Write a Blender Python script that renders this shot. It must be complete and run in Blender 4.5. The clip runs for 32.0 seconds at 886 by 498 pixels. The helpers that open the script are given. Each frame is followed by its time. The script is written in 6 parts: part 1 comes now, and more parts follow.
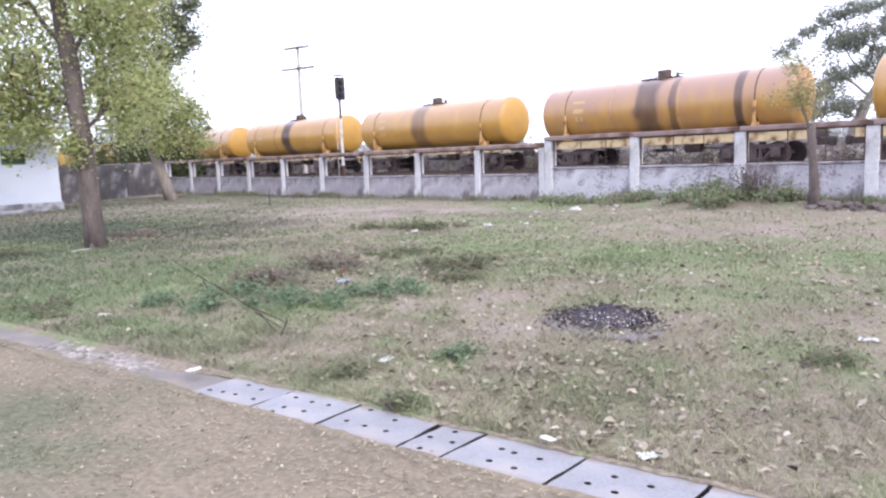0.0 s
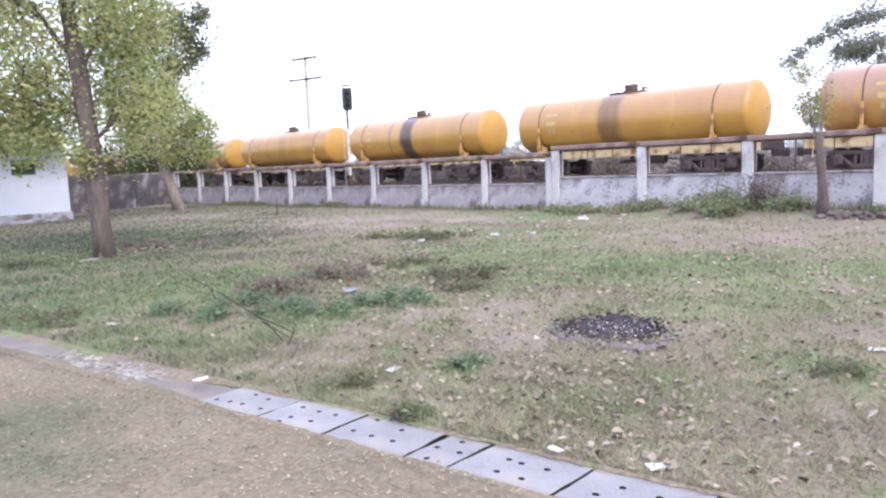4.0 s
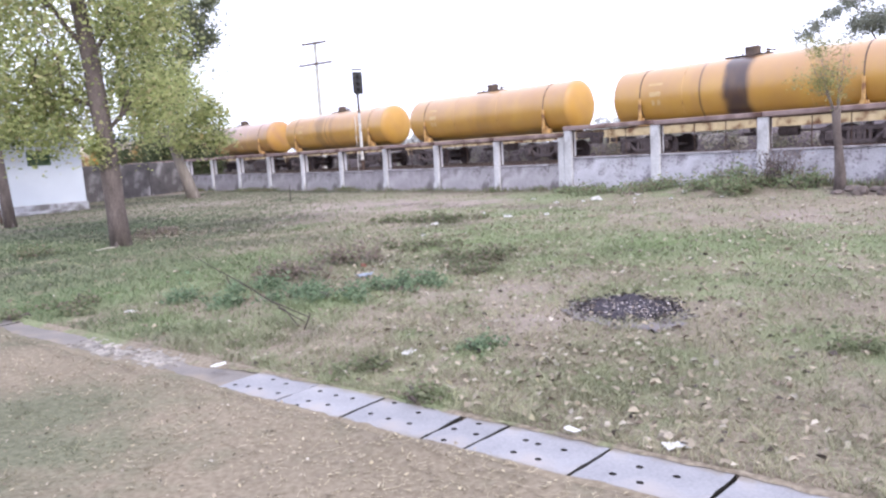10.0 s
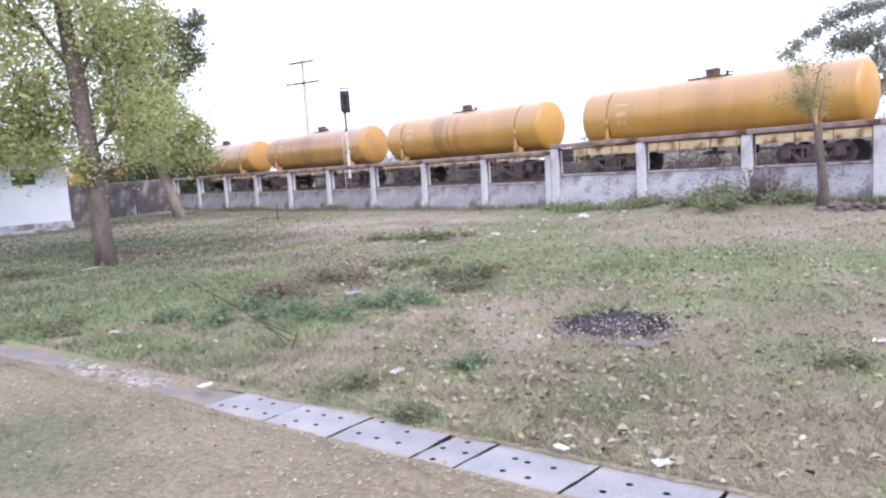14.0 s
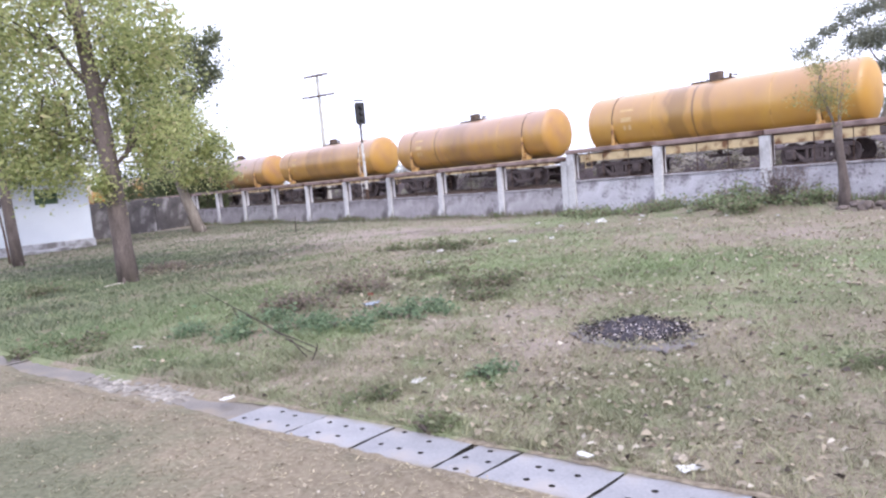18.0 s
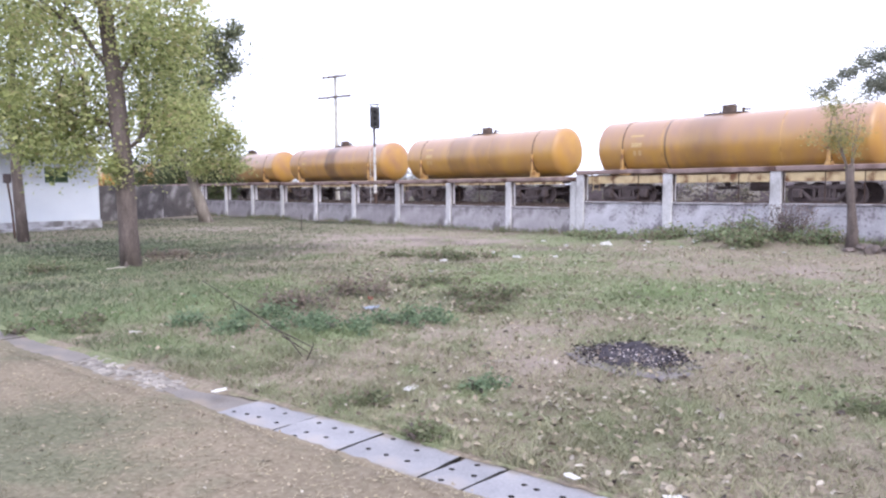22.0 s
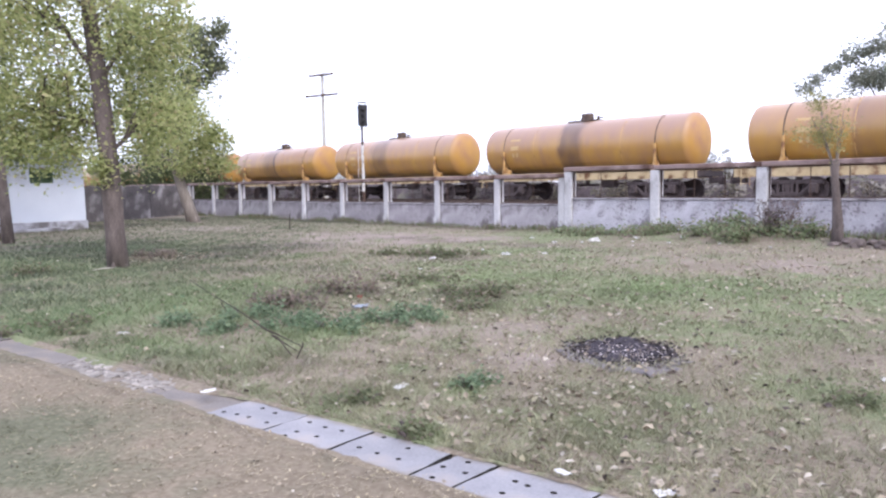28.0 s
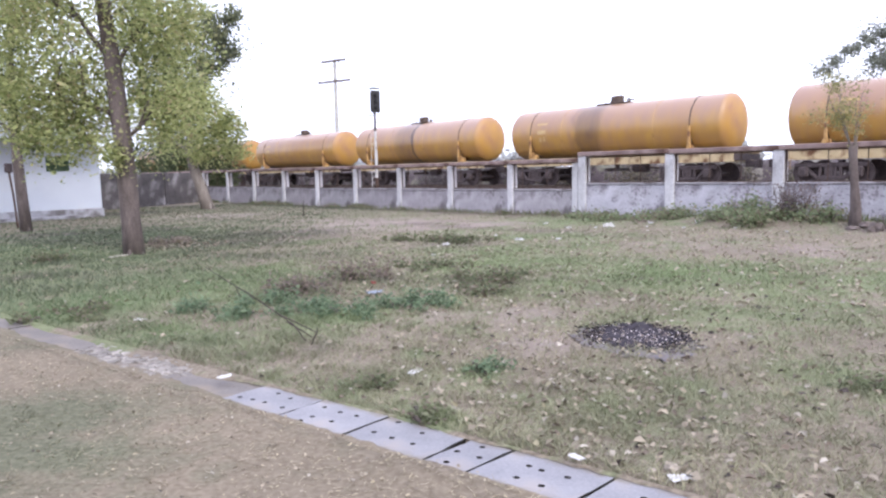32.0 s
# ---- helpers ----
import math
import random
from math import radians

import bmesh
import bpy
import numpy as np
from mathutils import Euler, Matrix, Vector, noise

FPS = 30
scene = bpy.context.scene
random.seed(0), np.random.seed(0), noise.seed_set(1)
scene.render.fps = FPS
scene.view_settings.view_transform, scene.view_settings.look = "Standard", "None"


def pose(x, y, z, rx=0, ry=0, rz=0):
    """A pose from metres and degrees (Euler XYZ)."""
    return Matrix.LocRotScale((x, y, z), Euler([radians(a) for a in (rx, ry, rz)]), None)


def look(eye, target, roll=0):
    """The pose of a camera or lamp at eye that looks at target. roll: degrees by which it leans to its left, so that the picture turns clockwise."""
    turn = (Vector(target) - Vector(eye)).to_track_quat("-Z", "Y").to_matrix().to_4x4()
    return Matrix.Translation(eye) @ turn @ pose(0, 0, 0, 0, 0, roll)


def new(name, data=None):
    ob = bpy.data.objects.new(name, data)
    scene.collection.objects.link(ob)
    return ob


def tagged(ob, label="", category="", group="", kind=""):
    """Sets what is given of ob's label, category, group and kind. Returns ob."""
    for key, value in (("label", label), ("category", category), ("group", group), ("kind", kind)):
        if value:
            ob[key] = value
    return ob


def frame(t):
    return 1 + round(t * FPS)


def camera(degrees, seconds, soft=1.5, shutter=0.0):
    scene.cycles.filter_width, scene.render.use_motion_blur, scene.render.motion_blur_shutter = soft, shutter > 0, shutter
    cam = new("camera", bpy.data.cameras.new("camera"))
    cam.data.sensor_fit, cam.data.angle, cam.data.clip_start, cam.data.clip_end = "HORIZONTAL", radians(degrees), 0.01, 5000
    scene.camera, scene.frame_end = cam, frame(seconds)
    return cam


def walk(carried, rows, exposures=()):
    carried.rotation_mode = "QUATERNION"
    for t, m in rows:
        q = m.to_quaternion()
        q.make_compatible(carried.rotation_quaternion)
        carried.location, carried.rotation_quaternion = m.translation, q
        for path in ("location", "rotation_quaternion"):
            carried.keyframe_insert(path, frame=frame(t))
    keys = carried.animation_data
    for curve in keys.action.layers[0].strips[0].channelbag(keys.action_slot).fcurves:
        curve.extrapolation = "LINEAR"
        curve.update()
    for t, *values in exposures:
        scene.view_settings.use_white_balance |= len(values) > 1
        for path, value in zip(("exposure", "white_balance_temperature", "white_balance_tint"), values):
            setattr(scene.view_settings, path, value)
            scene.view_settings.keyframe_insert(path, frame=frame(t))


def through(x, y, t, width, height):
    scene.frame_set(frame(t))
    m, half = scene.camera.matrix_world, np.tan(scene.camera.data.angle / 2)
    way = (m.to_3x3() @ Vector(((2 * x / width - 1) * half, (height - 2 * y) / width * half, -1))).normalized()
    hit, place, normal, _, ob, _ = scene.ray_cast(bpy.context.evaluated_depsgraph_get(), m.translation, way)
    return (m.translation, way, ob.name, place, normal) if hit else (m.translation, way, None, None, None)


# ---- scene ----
cam = camera(64.0, 32.0, soft=2.4)
PATH = [
    (0.0, pose(0, 0, 1.55, 82.53, 2.24, -0.90)),
    (0.5, pose(0, 0, 1.55, 82.27, 2.46, -0.77)),
    (1.0, pose(0, 0, 1.55, 82.34, 2.67, -0.61)),
    (1.5, pose(0, 0, 1.55, 82.70, 2.54, -0.19)),
    (2.0, pose(0, 0, 1.55, 82.56, 2.46, -0.32)),
    (2.5, pose(0, 0, 1.55, 82.72, 2.62, -0.22)),
    (3.0, pose(0, 0, 1.55, 82.92, 2.58, -0.17)),
    (3.5, pose(0, 0, 1.55, 83.15, 2.33, -0.14)),
    (5.5, pose(0, 0, 1.55, 83.48, 2.84, -1.06)),
    (6.0, pose(0, 0, 1.55, 83.26, 2.82, -1.04)),
    (6.5, pose(0, 0, 1.55, 83.01, 2.92, -1.08)),
    (7.0, pose(0, 0, 1.55, 82.72, 3.07, -0.64)),
    (7.5, pose(0, 0, 1.55, 82.02, 3.14, -0.09)),
    (8.0, pose(0, 0, 1.55, 82.24, 3.02, 0.35)),
    (8.5, pose(0, 0, 1.55, 82.26, 3.35, 0.05)),
    (9.0, pose(0, 0, 1.55, 81.80, 3.51, 0.11)),
    (9.5, pose(0, 0, 1.55, 82.02, 3.35, 0.14)),
    (10.0, pose(0, 0, 1.55, 82.00, 3.44, 0.61)),
    (10.5, pose(0, 0, 1.55, 82.39, 3.76, 0.38)),
    (11.0, pose(0, 0, 1.55, 82.02, 3.37, 1.40)),
    (11.5, pose(0, 0, 1.55, 82.02, 3.50, 1.57)),
    (12.0, pose(0, 0, 1.55, 82.01, 3.32, 1.31)),
    (12.5, pose(0, 0, 1.55, 82.40, 3.20, 1.13)),
    (13.0, pose(0, 0, 1.55, 82.58, 3.26, 1.17)),
    (13.5, pose(0, 0, 1.55, 83.01, 3.24, 0.36)),
    (15.5, pose(0, 0, 1.55, 84.06, 4.43, -1.50)),
    (16.0, pose(0, 0, 1.55, 84.35, 5.00, -0.47)),
    (16.5, pose(0, 0, 1.55, 84.29, 5.01, 0.03)),
    (17.0, pose(0, 0, 1.55, 84.21, 5.15, 0.53)),
    (17.5, pose(0, 0, 1.55, 84.21, 5.23, 0.76)),
    (18.0, pose(0, 0, 1.55, 84.18, 5.11, 0.89)),
    (18.5, pose(0, 0, 1.55, 84.15, 5.21, 0.96)),
    (19.0, pose(0, 0, 1.55, 84.30, 4.99, 1.06)),
    (19.5, pose(0, 0, 1.55, 84.49, 4.87, 1.06)),
    (20.0, pose(0, 0, 1.55, 84.22, 3.88, 1.42)),
    (20.5, pose(0, 0, 1.55, 84.44, 0.68, 1.63)),
    (21.0, pose(0, 0, 1.55, 84.33, 0.35, 1.45)),
    (21.5, pose(0, 0, 1.55, 84.85, 0.28, 1.33)),
    (22.0, pose(0, 0, 1.55, 85.01, 0.51, 1.63)),
    (22.5, pose(0, 0, 1.55, 84.95, 0.80, 1.52)),
    (23.0, pose(0, 0, 1.55, 85.02, 1.09, 1.24)),
    (23.5, pose(0, 0, 1.55, 84.76, 1.12, 1.54)),
    (24.0, pose(0, 0, 1.55, 84.96, 1.10, 1.45)),
    (24.5, pose(0, 0, 1.55, 84.80, 1.17, 1.40)),
    (25.0, pose(0, 0, 1.55, 85.09, 1.15, 1.14)),
    (25.5, pose(0, 0, 1.55, 85.26, 0.98, 1.13)),
    (27.5, pose(0, 0, 1.55, 85.61, 0.74, 0.84)),
    (28.0, pose(0, 0, 1.55, 84.81, 0.96, 0.70)),
    (28.5, pose(0, 0, 1.55, 84.77, 1.16, 0.91)),
    (29.0, pose(0, 0, 1.55, 84.21, 1.33, 0.94)),
    (29.5, pose(0, 0, 1.55, 83.97, 1.52, 1.80)),
    (30.0, pose(0, 0, 1.55, 83.89, 1.59, 1.32)),
    (30.5, pose(0, 0, 1.55, 83.76, 1.92, 1.28)),
    (31.0, pose(0, 0, 1.55, 83.71, 1.70, 1.61)),
    (31.5, pose(0, 0, 1.55, 83.62, 1.39, 1.69)),
    (32.0, pose(0, 0, 1.55, 83.69, 1.31, 1.75)),
]
walk(cam, PATH, exposures=[(0.0, 0.93), (13.0, 0.90), (23.0, 0.82), (32.0, 0.735)])

# ---- light ----
world = bpy.data.worlds.new("hazy_sky")
scene.world = world
world.use_nodes = True
wn, wl = world.node_tree.nodes, world.node_tree.links
sky = wn.new("ShaderNodeTexSky")
sky.sky_type = "NISHITA"
sky.sun_disc = False
sky.sun_elevation = radians(38)
sky.sun_rotation = radians(150)
sky.dust_density = 6.0
haze = wn.new("ShaderNodeMixRGB")
haze.inputs[0].default_value = 0.82
haze.inputs[2].default_value = (12.1, 12.7, 16.35, 1)
wl.new(sky.outputs[0], haze.inputs[1])
wl.new(haze.outputs[0], wn["Background"].inputs[0])
wn["Background"].inputs[1].default_value = 0.105
sun = new("sun", bpy.data.lights.new("sun", "SUN"))
sun.data.energy, sun.data.angle, sun.data.color = 1.1, radians(14), (1.0, 0.955, 0.92)
sun.matrix_world = look((6, -9, 9), (0, 0, 0))

# ---- plan: s runs along the wall and track, n away from the camera ----
YAW = radians(44.957)
U = Vector((math.cos(YAW), -math.sin(YAW), 0))
N = Vector((math.sin(YAW), math.cos(YAW), 0))
TURN = Matrix.Rotation(-YAW, 4, "Z")
WALL_N, TRACK_N, RAIL_Z = 18.97, 28.26, 0.70
TRACK_YAW = radians(46.2)
TU = Vector((math.cos(TRACK_YAW), -math.sin(TRACK_YAW), 0))
TN = Vector((math.sin(TRACK_YAW), math.cos(TRACK_YAW), 0))
TRACK_TURN = Matrix.Rotation(-TRACK_YAW, 4, "Z")
AXIS_Z, TANK_R = 3.215 - RAIL_Z, 1.205


def sn(s, n, z=0.0):
    return U * s + N * n + Vector((0, 0, z))


def on_track(s, n=TRACK_N, z=0.0):
    return TU * s + TN * n + Vector((0, 0, z))


rng = np.random.default_rng(7)


# ---- materials ----
def mat(name, dark, light, rough=0.8, scale=6.0, fine=60.0, bump=0.3, metal=0.0, spec=0.3, stain=None, stain_scale=1.2,
        stain_amount=0.5, by_object=0.0, stretch=(1, 1, 1), chips=None, chip_scale=9.0, chip_amount=0.5):
    """Two scales of noise between two colours, an optional stain with a shape of its own, and a fine relief."""
    m = bpy.data.materials.new(name)
    m.use_nodes = True
    nt = m.node_tree
    n, l = nt.nodes, nt.links
    b = n["Principled BSDF"]
    b.inputs["Metallic"].default_value = metal
    b.inputs["Specular IOR Level"].default_value = spec
    tc = n.new("ShaderNodeTexCoord")
    mp = n.new("ShaderNodeMapping")
    mp.inputs["Scale"].default_value = stretch
    l.new(tc.outputs["Object"], mp.inputs[0])

    def noise_at(sc, detail=4.0):
        t = n.new("ShaderNodeTexNoise")
        t.inputs["Scale"].default_value = sc
        t.inputs["Detail"].default_value = detail
        l.new(mp.outputs[0], t.inputs["Vector"])
        return t.outputs[0]

    big, small = noise_at(scale), noise_at(fine, 3.0)
    mix = n.new("ShaderNodeMath")
    mix.operation = "MULTIPLY_ADD"
    l.new(small, mix.inputs[0])
    mix.inputs[1].default_value = 0.5
    half = n.new("ShaderNodeMath")
    half.operation = "MULTIPLY"
    half.inputs[1].default_value = 0.6
    l.new(big, half.inputs[0])
    l.new(half.outputs[0], mix.inputs[2])
    ramp = n.new("ShaderNodeValToRGB")
    ramp.color_ramp.elements[0].position = 0.40
    ramp.color_ramp.elements[1].position = 0.70
    ramp.color_ramp.elements[0].color = (*dark, 1)
    ramp.color_ramp.elements[1].color = (*light, 1)
    l.new(mix.outputs[0], ramp.inputs[0])
    col = ramp.outputs[0]
    if stain:
        st = noise_at(stain_scale, 6.0)
        cut = n.new("ShaderNodeMapRange")
        cut.inputs["From Min"].default_value = 0.62 - 0.25 * stain_amount
        cut.inputs["From Max"].default_value = 0.78 - 0.25 * stain_amount
        l.new(st, cut.inputs[0])
        mx = n.new("ShaderNodeMixRGB")
        mx.inputs[2].default_value = (*stain, 1)
        l.new(cut.outputs[0], mx.inputs[0])
        l.new(col, mx.inputs[1])
        col = mx.outputs[0]
    if chips:
        # flakes of paint that came off, in loose clusters
        small_bits, where = noise_at(chip_scale, 5.0), noise_at(chip_scale * 0.10, 2.0)
        sm = n.new("ShaderNodeMath")
        sm.operation = "MULTIPLY_ADD"
        sm.inputs[1].default_value = 1.1
        l.new(where, sm.inputs[0])
        l.new(small_bits, sm.inputs[2])
        edge = n.new("ShaderNodeMapRange")
        edge.inputs["From Min"].default_value = 1.30 - 0.25 * chip_amount
        edge.inputs["From Max"].default_value = 1.38 - 0.25 * chip_amount
        edge.inputs["To Max"].default_value = 0.9
        l.new(sm.outputs[0], edge.inputs[0])
        mx = n.new("ShaderNodeMixRGB")
        mx.inputs[2].default_value = (*chips, 1)
        l.new(edge.outputs[0], mx.inputs[0])
        l.new(col, mx.inputs[1])
        col = mx.outputs[0]
    if by_object:
        oi = n.new("ShaderNodeObjectInfo")
        rg = n.new("ShaderNodeMapRange")
        rg.inputs["To Min"].default_value = 1 - by_object
        rg.inputs["To Max"].default_value = 1 + by_object
        l.new(oi.outputs["Random"], rg.inputs[0])
        hs = n.new("ShaderNodeHueSaturation")
        l.new(rg.outputs[0], hs.inputs["Value"])
        l.new(col, hs.inputs["Color"])
        col = hs.outputs[0]
    l.new(col, b.inputs["Base Color"])
    rr = n.new("ShaderNodeMapRange")
    rr.inputs["To Min"].default_value = max(rough - 0.12, 0.05)
    rr.inputs["To Max"].default_value = min(rough + 0.12, 1.0)
    l.new(big, rr.inputs[0])
    l.new(rr.outputs[0], b.inputs["Roughness"])
    if bump:
        bp = n.new("ShaderNodeBump")
        bp.inputs["Strength"].default_value = bump
        bp.inputs["Distance"].default_value = 0.01
        l.new(mix.outputs[0], bp.inputs["Height"])
        l.new(bp.outputs[0], b.inputs["Normal"])
    return m


def foliage(name, rough=0.6, through=0.35, value=0.35):
    """Leaves and blades: the colour comes from the mesh's tint, varied leaf by leaf; some light comes through."""
    m = bpy.data.materials.new(name)
    m.use_nodes = True
    n, l = m.node_tree.nodes, m.node_tree.links
    b = n["Principled BSDF"]
    b.inputs["Roughness"].default_value = rough
    b.inputs["Specular IOR Level"].default_value = 0.25
    at = n.new("ShaderNodeAttribute")
    at.attribute_name = "tint"
    geo = n.new("ShaderNodeNewGeometry")
    rg = n.new("ShaderNodeMapRange")
    rg.inputs["To Min"].default_value = 1 - value
    rg.inputs["To Max"].default_value = 1 + value
    l.new(geo.outputs["Random Per Island"], rg.inputs[0])
    hs = n.new("ShaderNodeHueSaturation")
    l.new(rg.outputs[0], hs.inputs["Value"])
    l.new(at.outputs["Color"], hs.inputs["Color"])
    l.new(hs.outputs[0], b.inputs["Base Color"])
    tr = n.new("ShaderNodeBsdfTranslucent")
    l.new(hs.outputs[0], tr.inputs[0])
    mx = n.new("ShaderNodeMixShader")
    mx.inputs[0].default_value = through
    l.new(b.outputs[0], mx.inputs[1])
    l.new(tr.outputs[0], mx.inputs[2])
    l.new(mx.outputs[0], n["Material Output"].inputs[0])
    return m


def tank_paint(name, bands=(), grime=0.35):
    """Orange-yellow tank paint with grime and spills. bands: (middle, half width, darkness, raggedness) along the tank."""
    m = bpy.data.materials.new(name)
    m.use_nodes = True
    n, l = m.node_tree.nodes, m.node_tree.links
    b = n["Principled BSDF"]
    b.inputs["Specular IOR Level"].default_value = 0.5
    b.inputs["Coat Roughness"].default_value = 0.30
    tc = n.new("ShaderNodeTexCoord")
    sep = n.new("ShaderNodeSeparateXYZ")
    l.new(tc.outputs["Object"], sep.inputs[0])
    mp = n.new("ShaderNodeMapping")
    mp.inputs["Scale"].default_value = (1.0, 0.45, 0.45)
    l.new(tc.outputs["Object"], mp.inputs[0])

    def noise_at(sc, vec):
        t = n.new("ShaderNodeTexNoise")
        t.inputs["Scale"].default_value = sc
        t.inputs["Detail"].default_value = 5
        l.new(vec, t.inputs["Vector"])
        return t.outputs[0]

    def math_node(op, a, c, d=None):
        k = n.new("ShaderNodeMath")
        k.operation = op
        for i, v in enumerate((a, c, d)):
            if v is None:
                continue
            if isinstance(v, (int, float)):
                k.inputs[i].default_value = v
            else:
                l.new(v, k.inputs[i])
        return k.outputs[0]

    big = noise_at(0.7, tc.outputs["Object"])
    streak = noise_at(2.4, mp.outputs[0])
    ramp = n.new("ShaderNodeValToRGB")
    ramp.color_ramp.elements[0].position, ramp.color_ramp.elements[1].position = 0.3, 0.7
    ramp.color_ramp.elements[0].color = (0.410, 0.215, 0.034, 1)
    ramp.color_ramp.elements[1].color = (0.510, 0.295, 0.052, 1)
    l.new(big, ramp.inputs[0])
    col = ramp.outputs[0]
    gr = n.new("ShaderNodeMixRGB")
    gr.inputs[2].default_value = (0.33, 0.175, 0.095, 1)
    l.new(math_node("MULTIPLY", math_node("POWER", streak, 2.2), grime * 2.0), gr.inputs[0])
    l.new(col, gr.inputs[1])
    col = gr.outputs[0]
    # dust, with the sky's pinkish sheen painted into the shell's upper half
    dust_sheen = n.new("ShaderNodeMapRange")
    dust_sheen.interpolation_type = "SMOOTHSTEP"
    dust_sheen.inputs["From Min"].default_value, dust_sheen.inputs["From Max"].default_value = AXIS_Z - 0.10, AXIS_Z + 1.10
    dust_sheen.inputs["To Max"].default_value = 0.30 + grime * 0.5
    l.new(math_node("MULTIPLY_ADD", streak, 0.5, sep.outputs[2]), dust_sheen.inputs[0])
    shell = n.new("ShaderNodeMapRange")
    shell.inputs["From Min"].default_value, shell.inputs["From Max"].default_value = 5.72, 5.40
    shell.inputs["To Min"].default_value = 0.12
    shell.interpolation_type = "SMOOTHSTEP"
    l.new(math_node("ABSOLUTE", sep.outputs[0], 0), shell.inputs[0])
    l.new(math_node("MULTIPLY", shell.outputs[0], 0.60), b.inputs["Coat Weight"])
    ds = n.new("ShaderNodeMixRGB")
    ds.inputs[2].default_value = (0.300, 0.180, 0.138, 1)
    l.new(math_node("MULTIPLY", dust_sheen.outputs[0], shell.outputs[0]), ds.inputs[0])
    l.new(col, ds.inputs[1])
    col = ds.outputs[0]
    spill = None
    for mid, half, dark, rag in bands:
        wob = math_node("MULTIPLY_ADD", streak, rag * 2.0, -rag)
        d = math_node("ABSOLUTE", math_node("SUBTRACT", math_node("ADD", sep.outputs[0], wob), mid), 0)
        rg = n.new("ShaderNodeMapRange")
        rg.interpolation_type = "SMOOTHSTEP"
        rg.inputs["From Min"].default_value = half * 1.25
        rg.inputs["From Max"].default_value = half * 0.6
        rg.inputs["To Max"].default_value = dark
        l.new(d, rg.inputs[0])
        spill = rg.outputs[0] if spill is None else math_node("MAXIMUM", spill, rg.outputs[0])
    if spill is not None:
        sp = n.new("ShaderNodeMixRGB")
        sp.inputs[2].default_value = (0.050, 0.026, 0.022, 1)
        l.new(math_node("MULTIPLY", spill, math_node("MULTIPLY_ADD", streak, 0.5, 0.72)), sp.inputs[0])
        l.new(col, sp.inputs[1])
        col = sp.outputs[0]
    l.new(col, b.inputs["Base Color"])
    rr = n.new("ShaderNodeMapRange")
    rr.inputs["To Min"].default_value, rr.inputs["To Max"].default_value = 0.28, 0.46
    l.new(streak, rr.inputs[0])
    # the domed ends are chalkier than the shell
    l.new(math_node("MULTIPLY_ADD", shell.outputs[0], -0.25, math_node("ADD", rr.outputs[0], 0.28)), b.inputs["Roughness"])
    bp = n.new("ShaderNodeBump")
    bp.inputs["Strength"].default_value, bp.inputs["Distance"].default_value = 0.25, 0.02
    l.new(big, bp.inputs["Height"])
    l.new(bp.outputs[0], b.inputs["Normal"])
    return m


